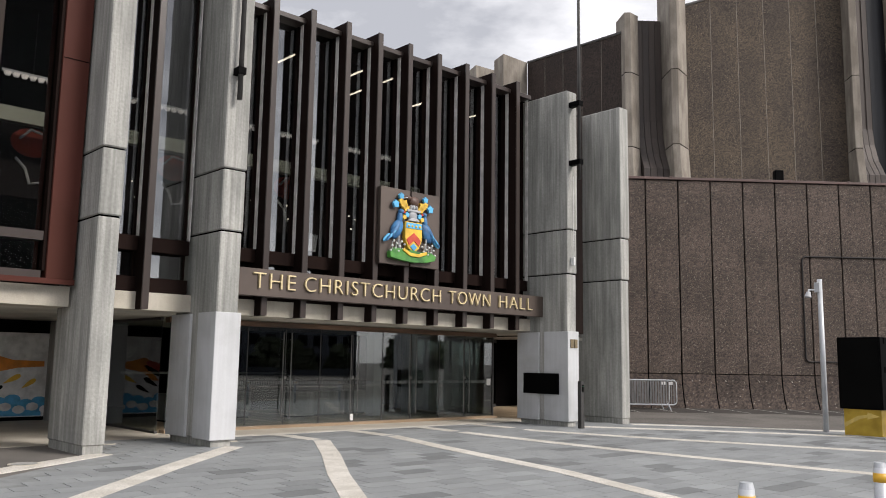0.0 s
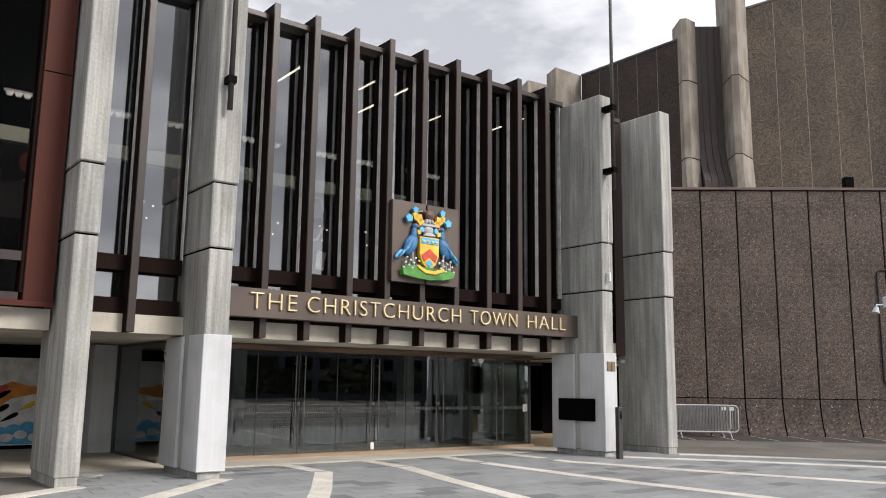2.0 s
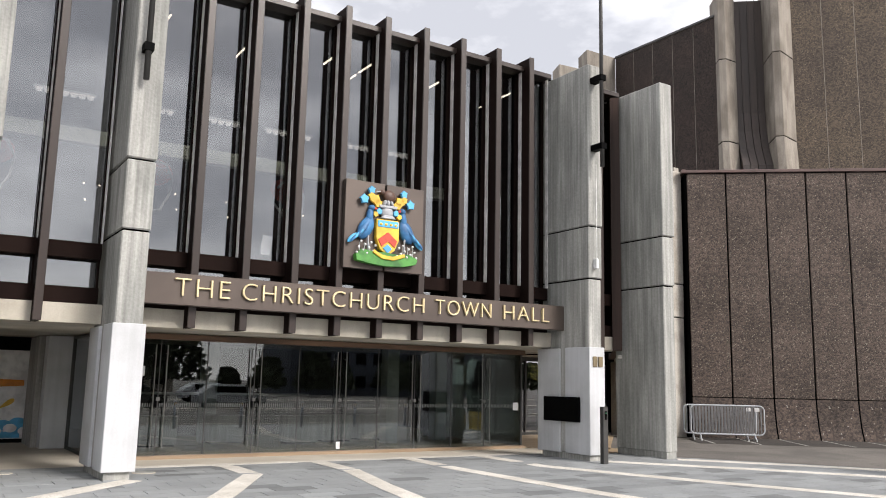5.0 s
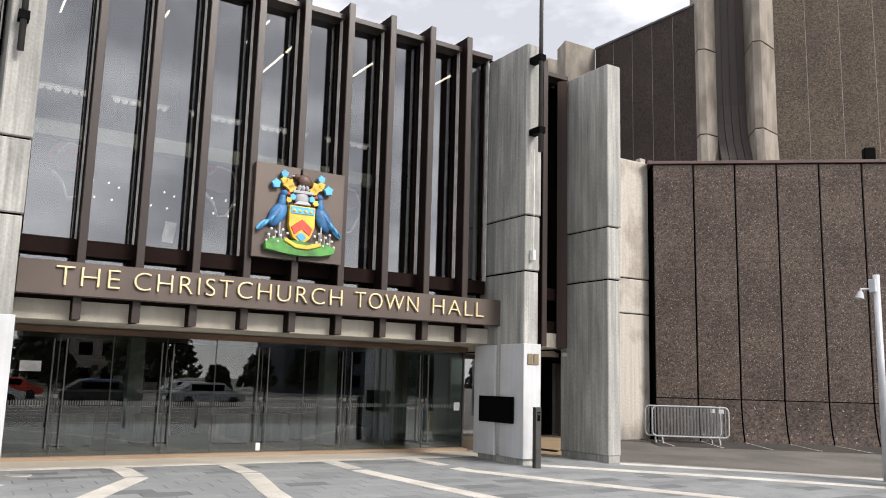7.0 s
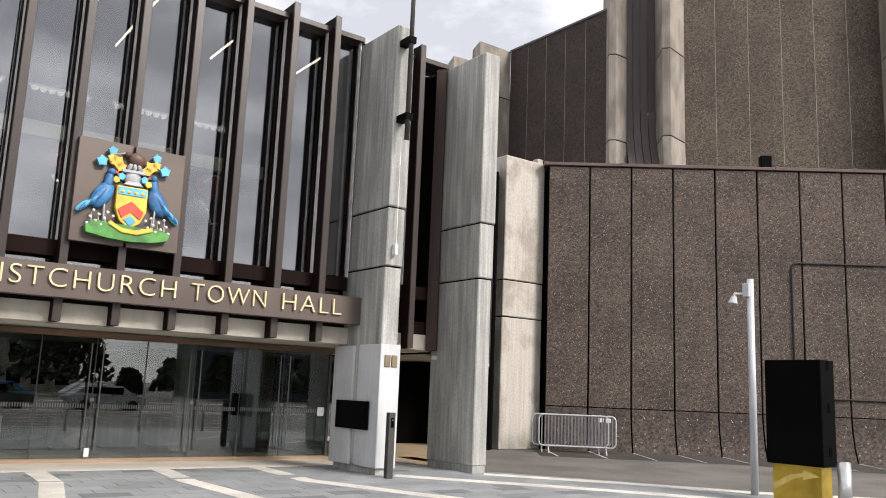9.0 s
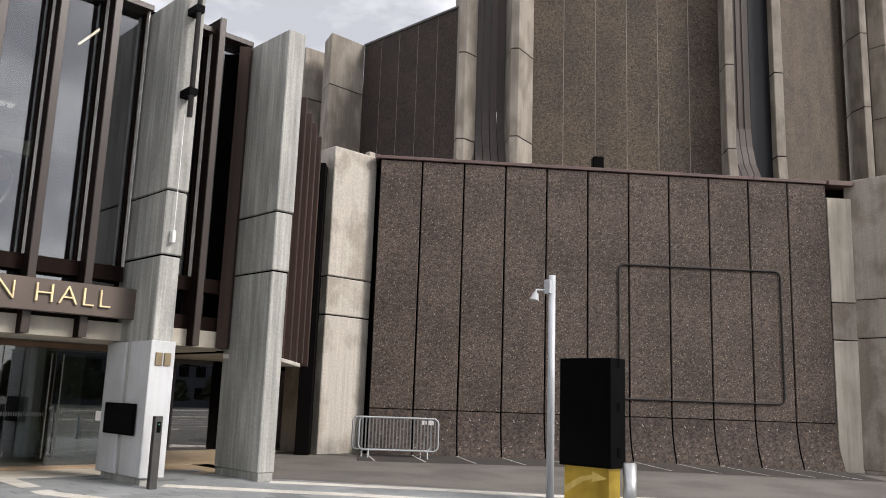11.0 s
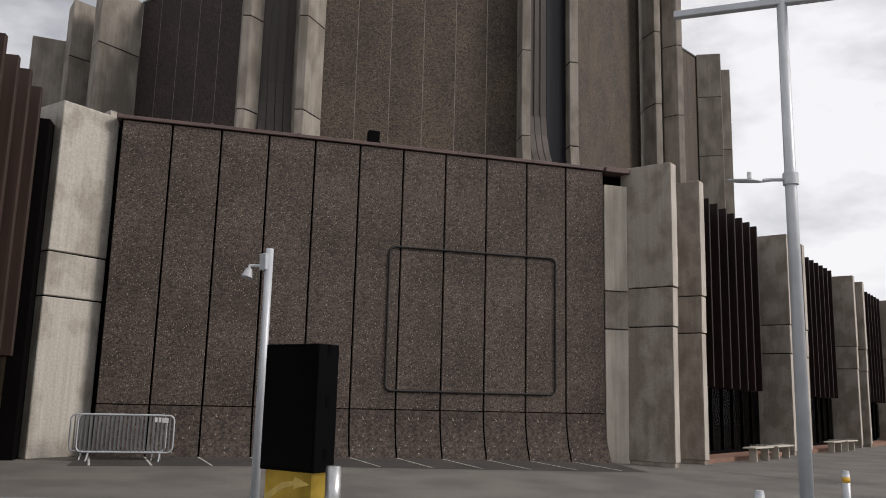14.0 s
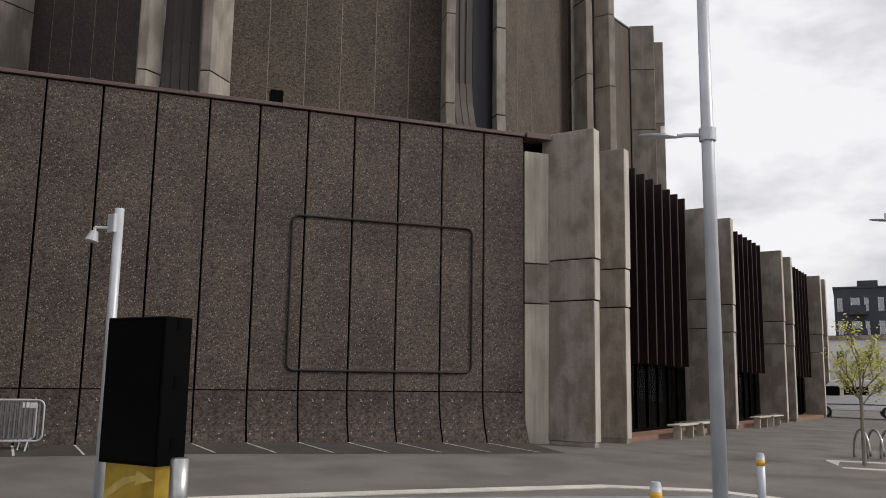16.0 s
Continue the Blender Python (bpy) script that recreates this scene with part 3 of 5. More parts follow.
for body, a, b in (("THE", 6.93, 7.8), ("CHRISTCHURCH", 8.0, 11.4), ("TOWN", 11.64, 12.9), ("HALL", 13.2, 14.33)):
    lettering(body, a, b, 2.675, 2.945, 12.995)

# ---- coat of arms on its plate ----
arms = thing("coat_of_arms", "painted heraldic relief with a shield on a bronze plate", "emblem", FM @ pose(10.58, 13.06, 4.17))


def relief(name, points, y0, y1, material, label=""):
    """A flat carved shape standing off the plate."""
    bm = prism([(x, z) for x, z in points], 0.0, y1 - y0, 0.008)
    bm.transform(Matrix.Translation((0, y1, 0)) @ Matrix.Rotation(radians(90), 4, "X"))
    return part(name, bm, material, arms, label)


def blob(name, x, z, w, h, material, turn=0.0, depth=0.05, y=-0.05):
    bm = bmesh.new()
    bmesh.ops.create_uvsphere(bm, u_segments=14, v_segments=9, radius=1.0)
    bm.transform(Matrix.Translation((x, y, z)) @ Matrix.Rotation(radians(turn), 4, "Y") @ Matrix.Diagonal((w / 2, depth, h / 2, 1)))
    return part(name, bm, material, arms, "", True)


part("plate", box(-0.8, -0.02, 0.0, 0.1, -0.79, 0.79, 0.006), M_BRONZE, arms)
part("plate", box(0.02, 0.8, 0.0, 0.1, -0.79, 0.79, 0.006), M_BRONZE, arms)
relief("grass_base", [(-0.62, -0.55), (-0.6, -0.66), (-0.3, -0.7), (0.0, -0.72), (0.35, -0.7), (0.6, -0.64), (0.63, -0.54), (0.45, -0.47), (0.2, -0.5), (0.0, -0.47), (-0.25, -0.48), (-0.5, -0.45)], -0.12, 0.0, M_GREEN)
relief("ribbon", [(-0.3, -0.5), (-0.1, -0.6), (0.12, -0.61), (0.36, -0.53), (0.34, -0.47), (0.1, -0.55), (-0.1, -0.54), (-0.28, -0.44)], -0.15, -0.11, M_YEL)
relief("shield", [(-0.22, 0.12), (0.24, 0.12), (0.24, -0.24), (0.16, -0.42), (0.02, -0.53), (-0.14, -0.42), (-0.22, -0.22)], -0.1, 0.0, M_YEL)
relief("shield_band", [(-0.2, 0.1), (0.22, 0.1), (0.22, -0.02), (-0.2, -0.02)], -0.115, -0.1, M_SKYBLUE)
relief("shield_field", [(0.01, -0.1), (0.2, -0.25), (0.15, -0.38), (0.01, -0.26), (-0.12, -0.38), (-0.19, -0.25)], -0.115, -0.1, M_RED)
relief("shield_point", [(0.01, -0.32), (0.1, -0.4), (0.01, -0.49), (-0.09, -0.4)], -0.115, -0.1, M_SKYBLUE)
for k in range(4):
    blob("shield_stud", -0.14 + 0.1 * k, 0.03, 0.06, 0.05, M_YEL, 0, 0.015, -0.118)
for s in (-1, 1):
    blob("supporter", s * 0.41, -0.06, 0.27, 0.46, M_BLUE, s * -28, 0.08)
    blob("supporter_neck", s * 0.34, 0.17, 0.13, 0.32, M_BLUE, s * -6, 0.065)
    blob("supporter_head", s * 0.315, 0.31, 0.13, 0.11, M_BLUE, s * 20, 0.065, -0.06)
    relief("beak", [(s * 0.27, 0.345), (s * 0.18, 0.28), (s * 0.27, 0.285)], -0.1, -0.05, M_RED)
    blob("supporter_wing", s * 0.47, -0.08, 0.13, 0.4, M_BLUE, s * -36, 0.06, -0.085)
    for k in range(5):
        blob("feather", s * (0.47 + 0.05 * k), -0.1 - 0.045 * k, 0.05, 0.17, M_SKYBLUE if k in (1, 3) else M_BLUE, s * -38, 0.03, -0.12)
    blob("supporter_tail", s * 0.66, -0.26, 0.1, 0.26, M_SKYBLUE, s * -48, 0.03)
    relief("leg", [(s * 0.36, -0.18), (s * 0.385, -0.18), (s * 0.375, -0.48), (s * 0.35, -0.48)], -0.09, -0.05, M_GREY)
    for k in range(11):
        blob("white_flower", s * (0.2 + 0.04 * k), -0.4 + 0.05 * ((k * 3) % 5) - 0.12, 0.045, 0.045, M_PAPER, 0, 0.025, -0.11)
    for k in range(3):
        relief("stem", [(s * (0.33 + 0.1 * k), -0.5), (s * (0.345 + 0.1 * k), -0.5), (s * (0.335 + 0.1 * k), -0.32)], -0.1, -0.06, M_PAPER)
    for x, z, w, mm in ((0.25, 0.47, 0.2, M_YEL), (0.19, 0.4, 0.16, M_YEL), (0.33, 0.52, 0.14, M_YEL), (0.47, 0.45, 0.17, M_SKYBLUE), (0.33, 0.63, 0.14, M_SKYBLUE), (0.17, 0.26, 0.12, M_SKYBLUE), (0.24, 0.2, 0.11, M_YEL)):
        star = []
        for k in range(10):
            r = w / 2 * (1.15 if k % 2 == 0 else 0.66)
            star.append((s * x + r * math.cos(k * math.pi / 5 + x * 9), z + r * math.sin(k * math.pi / 5 + x * 9)))
        relief("mantling_leaf", star, -0.1, -0.04, mm)
blob("helm", 0.0, 0.26, 0.26, 0.26, M_GREY, 0, 0.07)
relief("helm_rim", [(-0.17, 0.33), (0.17, 0.33), (0.19, 0.38), (-0.19, 0.38)], -0.12, -0.03, M_GREY)
relief("helm_collar", [(-0.14, 0.14), (0.16, 0.14), (0.1, 0.2), (-0.08, 0.2)], -0.12, -0.03, M_GREY)
blob("crest", 0.04, 0.56, 0.26, 0.22, M_DKBROWN, 18, 0.08)
blob("crest_head", -0.1, 0.62, 0.13, 0.1, M_DKBROWN, 10, 0.06)
relief("crest_beak", [(-0.15, 0.64), (-0.29, 0.59), (-0.15, 0.61)], -0.09, -0.06, M_GREY)
for k in range(3):
    blob("crest_leaf", -0.06 + 0.07 * k, 0.43, 0.07, 0.12, M_GREY, 20 - 20 * k, 0.05, -0.07)

paper = thing("window_notice", "white paper sheet taped inside an upper window", "notice", FM @ pose(8.62, 13.71, 3.72, 0, 8, 0))
part("sheet", box(-0.09, 0.09, 0.0, 0.004, -0.17, 0.17), M_PAPER, paper)

# ---- entrance glass doors ----
DV = 15.4
M_HEAD = mat("dark_bronze_head", (0.2, 0.115, 0.07), 0.5, 0.2, second=(0.09, 0.055, 0.037), scale=2.0, stretch=(0.3, 3, 3), grain=0.08, bump=0.03)
doors = thing("glass_entrance", "frameless glass entrance doors with long steel pull handles", "glass doors", FM, kind="structure")
part("sill", box(6.5, 15.56, DV - 0.12, DV + 0.12, 0.0, 0.07, 0.006), M_SILL, doors, "bronze-brown sill")
part("head_trim", box(6.5, 15.56, DV - 0.1, DV + 0.1, 2.1, 2.2, 0.006), M_HEAD, doors, "dark bronze-brown head trim")
LEAVES = (6.55, 7.4, 8.25, 9.16, 10.05, 10.94, 11.8, 12.68, 13.6, 14.48, 15.52)
for a, b in zip(LEAVES, LEAVES[1:]):
    d = part("door_leaf", box(a + 0.008, b - 0.008, DV, DV + 0.014, 0.075, 2.095), M_DOORGLASS, doors)
    d.visible_shadow = False
    part("edge_strip", box(b - 0.008, b + 0.008, DV - 0.004, DV + 0.016, 0.07, 2.1), M_DARKSTEEL, doors)
for c in (7.4, 9.16, 10.94, 12.68, 14.48):
    for s in (-1, 1):
        h = rod((c + s * 0.1, DV - 0.07, 0.2), (c + s * 0.1, DV - 0.07, 2.0), 0.012)
        for z in (0.35, 1.08, 1.85):
            rod((c + s * 0.1, DV - 0.07, z), (c + s * 0.1, DV, z), 0.008, bm=h, sides=8)
        part("pull_handle", h, M_HANDLE, doors, "long steel pull handle")
    part("lock", box(c - 0.03, c + 0.03, DV - 0.02, DV, 1.02, 1.08), M_HANDLE, doors)
M_FROST = plain("frosted_glass_film", (0.13, 0.14, 0.136), 0.6)
for a, b in zip(LEAVES, LEAVES[1:]):
    fb = bmesh.new()
    n = int((b - a - 0.06) / 0.04)
    for i in range(n):
        x = a + 0.03 + 0.04 * i
        box(x, x + 0.018, DV - 0.004, DV - 0.001, 0.91, 0.98, bm=fb)
    part("frosted_band", fb, M_FROST, doors, "band of short frosted bars on the glass")
part("notice", box(6.82, 7.14, DV - 0.012, DV - 0.004, 1.45, 1.62), M_PAPER, doors, "white paper notice")
part("notice", box(10.9, 10.98, DV - 0.012, DV - 0.004, 0.1, 0.24), M_PAPER, doors)
part("notice", box(15.28, 15.42, DV - 0.012, DV - 0.004, 0.85, 1.02), M_PAPER, doors)
# side glazing that runs back beside the mural, and glazing behind the far pillar
g = part("side_pane", box(6.4, 6.412, 15.42, 18.2, 0.05, 2.15), M_DOORGLASS, doors)
g.visible_shadow = False
part("side_post", box(6.37, 6.43, 18.14, 18.2, 0.0, 2.2), M_DARKSTEEL, doors)
part("side_rail", box(6.37, 6.43, 15.42, 18.14, 0.0, 0.05), M_DARKSTEEL, doors)
part("side_head", box(6.37, 6.43, 15.42, 18.14, 2.15, 2.2), M_DARKSTEEL, doors)
part("return_pane", box(15.5, 15.512, 15.42, 19.3, 0.075, 2.095), M_DOORGLASS, doors).visible_shadow = False
part("return_rail", box(15.47, 15.53, 15.5, 19.3, 0.0, 0.07), M_SILL, doors)
part("corner_post", box(15.49, 15.53, 15.38, 15.42, 0.07, 2.1), M_DARKSTEEL, doors)

tagged(part("threshold_slab", box(6.4, 15.8, 14.25, 15.28, -0.05, 0.012), M_SLAB, None), "pale concrete threshold slab before the doors", "pavement", "", "structure").matrix_world = FM
tagged(part("porch_floor", box(-6.0, 6.5, 14.3, 21.0, -0.05, 0.008), M_SLAB, None), "pale concrete porch floor", "floor", "", "structure").matrix_world = FM
tagged(part("foyer_floor", box(6.5, 17.3, 15.53, 24.5, -0.05, 0.01), M_TAN, None), "tan foyer floor", "floor", "", "structure").matrix_world = FM
tagged(part("side_porch_floor", box(15.8, 17.7, 13.7, 15.5, -0.05, 0.009), M_TAN, None), "tan paved floor of the side porch", "floor", "", "structure").matrix_world = FM
for u, v in ((13.3, 17.6), (15.1, 18.3), (9.4, 19.0)):
    c = thing("foyer_column", "square white column in the dim foyer", "column", FM @ pose(u, v, 0.01), "foyer columns")
    part("shaft", box(-0.16, 0.16, -0.16, 0.16, 0.0, 2.21, 0.01), M_WHITE, c)
tagged(part("side_porch_floor", prism([(17.31, 14.4), (21.3, 18.4), (21.3, 19.5), (17.31, 19.5)], -0.05, 0.009), M_TAN, None), "tan paved floor of the side porch", "floor", "", "structure").matrix_world = FM
tagged(part("side_porch_ceiling", prism([(17.22, 14.8), (21.3, 19.0), (21.3, 19.5), (17.22, 19.5)], 2.22, 2.32), M_SOFFIT, None), "pale plastered soffit over the side porch", "ceiling", "", "structure").matrix_world = FM
tagged(part("side_porch_wall", box(15.54, 21.4, 19.5, 19.7, 0.0, 2.3), M_INT, None), "dark back wall of the side porch", "wall", "", "structure").matrix_world = FM
side = thing("window_side", "steel framed glazing at the back of the side porch", "window", FM, kind="structure")
for k in range(4):
    a = 15.56 + 1.05 * k
    part("pane", box(a + 0.05, a + 1.05, 19.34, 19.352, 0.08, 2.1), M_GLASS, side).visible_shadow = False
    part("post", box(a, a + 0.05, 19.3, 19.4, 0.0, 2.2), M_DARKSTEEL, side)
part("rail", box(15.61, 19.76, 19.31, 19.39, 0.0, 0.08), M_DARKSTEEL, side)
part("head", box(15.61, 19.76, 19.31, 19.39, 2.1, 2.22), M_DARKSTEEL, side)
for u, v in ((8.1, 18.2), (9.7, 18.6), (11.3, 18.2), (12.3, 18.5), (13.4, 18.8)):
    c = thing("ticket_counter", "low grey panelled counter inside the foyer", "counter", FM @ pose(u, v, 0.01), "foyer counters")
    part("body", box(-0.38, 0.38, -0.25, 0.25, 0.04, 0.62, 0.01), M_CONC, c)
    part("kick", box(-0.35, 0.35, -0.2, 0.22, 0.0, 0.04), M_BLACKMETAL, c)
desk = thing("reception_desk", "long dark reception desk inside the foyer", "desk", FM @ pose(10.5, 21.5, 0.01))
part("front", box(-2.2, 2.2, -0.3, 0.25, 0.0, 1.0, 0.01), M_INT, desk)
part("worktop", box(-2.3, 2.3, -0.38, 0.3, 1.0, 1.05, 0.008), M_INT_PALE, desk)

# ---- mural wall beside the entrance ----
mur = thing("mural_wall", "white hoarding painted with an orange and blue cartoon splash", "mural", FM @ pose(0, 20.0, 0.01))
part("board", box(-6.0, 6.4, 0.0, 0.1, 0.08, 1.92), M_CREAM, mur)
part("top_band", box(-6.0, 6.4, -0.02, 0.1, 1.92, 2.2), M_BLACKMETAL, mur)
part("foot_band", box(-6.0, 6.4, -0.01, 0.1, 0.0, 0.08), M_BLACKMETAL, mur)


def paint(points, material, k):
    bm = prism(points, 0.0, 0.004)
    bm.transform(Matrix.Translation((0, -0.002 - 0.004 * k, 0)) @ Matrix.Rotation(radians(90), 4, "X"))
    part("painted_shape", bm, material, mur)


def leaf(cx, cz, w, h, turn, material, k):
    pts = []
    for i in range(16):
        a = 2 * math.pi * i / 16
        x, z = w / 2 * math.cos(a), h / 2 * math.sin(a) * (0.6 + 0.4 * math.cos(a))
        t = radians(turn)
        pts.append((cx + x * math.cos(t) - z * math.sin(t), cz + x * math.sin(t) + z * math.cos(t)))
    paint(pts, material, k)


paint([(3.2, 0.75), (3.9, 0.95), (4.5, 1.3), (4.75, 1.42), (5.1, 1.32), (5.75, 1.3), (5.75, 1.18), (5.2, 1.15), (4.75, 1.05), (4.5, 0.85), (4.35, 0.86), (4.55, 1.08), (4.0, 0.85), (3.4, 0.6)], M_ORANGE, 1)
leaf(4.1, 1.05, 1.3, 0.3, 24, M_RED, 2)
leaf(4.35, 1.0, 0.9, 0.16, 30, M_BLACKMETAL, 3)
leaf(5.1, 0.9, 0.4, 0.16, 28, M_YEL, 1)
leaf(4.55, 0.82, 0.42, 0.17, 30, M_BLACKMETAL, 1)
leaf(5.45, 0.8, 0.35, 0.15, 35, M_YEL, 1)
leaf(4.75, 0.66, 0.4, 0.14, 28, M_BLACKMETAL, 1)
leaf(3.5, 0.55, 0.7, 0.5, 0, M_BLACKMETAL, 1)
paint([(2.6, 0.1), (5.75, 0.1), (5.75, 0.32), (5.45, 0.22), (5.3, 0.4), (5.0, 0.36), (4.85, 0.24), (4.6, 0.38), (4.3, 0.27), (4.1, 0.42), (3.8, 0.3), (3.4, 0.4), (3.0, 0.28)], M_SKYBLUE, 1)
for k in range(11):
    cx = 2.9 + 0.28 * k
    ring = [math.pi * q / 7 for q in range(14)]
    paint([(cx + 0.17 * math.cos(a), 0.36 + 0.05 * (k % 3) + 0.11 * math.sin(a)) for a in ring], M_SKYBLUE, 1.5)
    paint([(cx + 0.14 + 0.13 * math.cos(a), 0.24 + 0.06 * (k % 2) + 0.09 * math.sin(a)) for a in ring], M_CREAM, 2.5 + 0.2 * (k % 2))
tagged(part("porch_column", box(5.8, 6.42, 18.64, 19.96, 0.0, 2.2, 0.01), M_CONC, None), "plain grey concrete column at the back of the porch", "column", "", "structure").matrix_world = FM
tagged(part("porch_column_cladding", box(5.92, 6.45, 18.22, 18.62, 0.01, 2.2, 0.008), M_WHITE, None), "white clad column beside the porch glazing", "column", "", "structure").matrix_world = FM

# ---- things on the pillars ----
tv = thing("wall_screen", "flat black display screen hung on the white pillar", "screen", FM)
part("bezel", box(14.66, 14.7, 12.49, 13.56, 0.73, 1.21, 0.006), M_BLACKMETAL, tv)
part("panel", box(14.652, 14.66, 12.51, 13.54, 0.75, 1.19), M_BLACK, tv)
part("mount", box(14.7, 14.745, 12.8, 13.15, 0.85, 1.1), M_DARKSTEEL, tv)
post = thing("reader_post", "slim dark steel card reader post beside the white pillar", "post", FM @ pose(14.78, 11.92, ground_z(12.0)))
part("column", box(-0.06, 0.06, -0.05, 0.05, 0.0, 1.06, 0.006), M_DARKSTEEL, post)
part("reader", box(-0.03, 0.03, -0.056, -0.05, 0.82, 0.98), M_BLACK, post)
part("indicator", box(-0.012, 0.012, -0.06, -0.056, 0.93, 0.95), plain("green_indicator", (0.05, 0.2, 0.1), 0.4), post)
for u, v, z0, z1, br in ((14.86, 11.98, 5.75, 13.0, (6.17, 7.6)), (6.13, 12.33, 5.75, 12.0, (6.25, 8.0))):
    fl = thing("flagpole", "tapered dark steel flagpole bracketed to a concrete pillar", "flagpole", FM, "flagpoles")
    part("pole", rod((u, v, z0), (u, v, z1), 0.045, 0.03), M_DARKSTEEL, fl, "", True)
    for z in br:
        part("bracket", box(u - 0.07, u + 0.07, v - 0.06, v + 0.3, z - 0.06, z + 0.06), M_BLACKMETAL, fl)
    part("halyard", rod((u + 0.02, v + 0.2, 3.9), (u + 0.02, v + 0.2, z0 + 0.1), 0.006, sides=5), M_PAPER, fl)
    part("cleat", box(u - 0.01, u + 0.05, v + 0.17, v + 0.28, 3.72, 3.92, 0.012), M_PAPER, fl)


# ---- aggregate wall beside the entrance ----
WY, WX0, PW = 27.5, 6.956, 1.1469
wall = thing("wall_aggregate", "tall brown exposed aggregate panel wall with a flared foot", "wall", WM, kind="structure")
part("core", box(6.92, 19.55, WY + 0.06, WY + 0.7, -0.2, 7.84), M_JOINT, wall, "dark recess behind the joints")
pm = fm = None
for i in range(11):
    x = WX0 + PW * i
    if pm is None:
        pm = part("panel", box(0.022, PW - 0.022, WY, WY + 0.08, 1.185, 7.81, 0.01), M_AGG, wall)
        pm.location.x = x
        bm = bmesh.new()
        prof = [(WY, 1.165), (WY - 0.04, 0.8), (WY - 0.13, 0.4), (WY - 0.27, 0.08), (WY - 0.36, -0.16), (WY + 0.06, -0.16), (WY + 0.06, 1.165)]
        a = [bm.verts.new((0.022, y, z)) for y, z in prof]
        b = [bm.verts.new((PW - 0.022, y, z)) for y, z in prof]
        bm.faces.new(a)
        bm.faces.new(b[::-1])
        for k in range(len(prof)):
            bm.faces.new((a[k], a[(k + 1) % len(prof)], b[(k + 1) % len(prof)], b[k]))
        fm = part("foot_panel", bm, M_AGG_FOOT, wall)
        fm.location.x = x
    else:
        link("panel", pm.data, wall).location.x = x
        link("foot_panel", fm.data, wall).location.x = x
prof = [(WY + 0.02, 1.17), (WY - 0.02, 0.8), (WY - 0.11, 0.4), (WY - 0.25, 0.08), (WY - 0.34, -0.18), (WY + 0.3, -0.18), (WY + 0.3, 1.17)]
bm = bmesh.new()
a = [bm.verts.new((6.95, y, z)) for y, z in prof]
b = [bm.verts.new((19.53, y, z)) for y, z in prof]
bm.faces.new(a), bm.faces.new(b[::-1])
for k in range(len(prof)):
    bm.faces.new((a[k], a[(k + 1) % len(prof)], b[(k + 1) % len(prof)], b[k]))
part("foot_core", bm, M_JOINT, wall)
cop = thing("coping", "maroon metal coping along the top of the aggregate wall", "coping", WM, kind="structure")
for i in range(6):
    part("coping_length", box(6.88 + 2.12 * i, 6.88 + 2.12 * (i + 1) - 0.012, WY - 0.05, WY + 0.75, 7.835, 7.925, 0.012), M_COPING, cop)
    part("joint_cover", box(6.88 + 2.12 * i - 0.05, 6.88 + 2.12 * i + 0.05, WY - 0.058, WY + 0.76, 7.84, 7.945, 0.006), M_COPING, cop)
part("end_bracket", box(19.61, 20.35, WY - 0.1, WY + 0.6, 7.81, 7.95, 0.01), M_COPING, cop)
tagged(part("flat_roof", prism([(6.9, WY + 0.7), (20.9, WY + 0.7), (37.0, 41.0), (37.0, 47.0), (6.9, 41.0)], 7.6, 7.82), M_AGG_UP, None), "flat roof between the lower wall and the hall", "roof", "", "structure").matrix_world = WM

# rounded rectangle of dark conduit fixed on the wall
loop = [(15.83 + x, WY - 0.02, 3.443 + z) for x, z in rounded(4.56, 3.61, 0.16)]
con = thing("conduit_loop", "dark rounded rectangular conduit fixed to the aggregate wall", "conduit", WM)
part("tube", sweep(loop, 0.029, 8, True), mat("dark_brown_conduit", (0.012, 0.0098, 0.009), 0.7, second=(0.008, 0.0066, 0.006), grain=0.08, bump=0.02), con)
fl = thing("floodlight", "small black floodlight on the wall coping", "floodlight", WM @ pose(13.13, WY + 0.6, 7.925))
part("housing", box(-0.16, 0.16, -0.12, 0.12, 0.08, 0.5, 0.03), M_BLACKMETAL, fl)
part("bracket", box(-0.2, 0.2, -0.06, 0.06, 0.0, 0.08, 0.006), M_DARKSTEEL, fl)

# short apron with painted joints at the foot of the wall
def apron_z(x, y):
    p = WM @ Vector((x, y, 0))
    return ground_z((FM.inverted() @ p).y)


M_APRON = mat("dark_worn_asphalt", (0.052, 0.044, 0.038), 0.92, second=(0.034, 0.03, 0.027), scale=1.1, grain=0.2, bump=0.3, grain_scale=90)
XS = [6.75] + [WX0 + PW * i for i in range(12)]
bm = bmesh.new()
rows = [[bm.verts.new((x, y, apron_z(x, y) + h)) for x in XS] for y, h in ((WY - 2.2, 0.004), (WY - 1.6, 0.012), (WY - 0.25, 0.05))]
for a, b in zip(rows, rows[1:]):
    for i in range(len(XS) - 1):
        bm.faces.new((a[i], a[i + 1], b[i + 1], b[i]))
tagged(part("wall_apron", bm, M_APRON, None), "darker asphalt apron along the foot of the wall", "pavement", "", "structure").matrix_world = WM
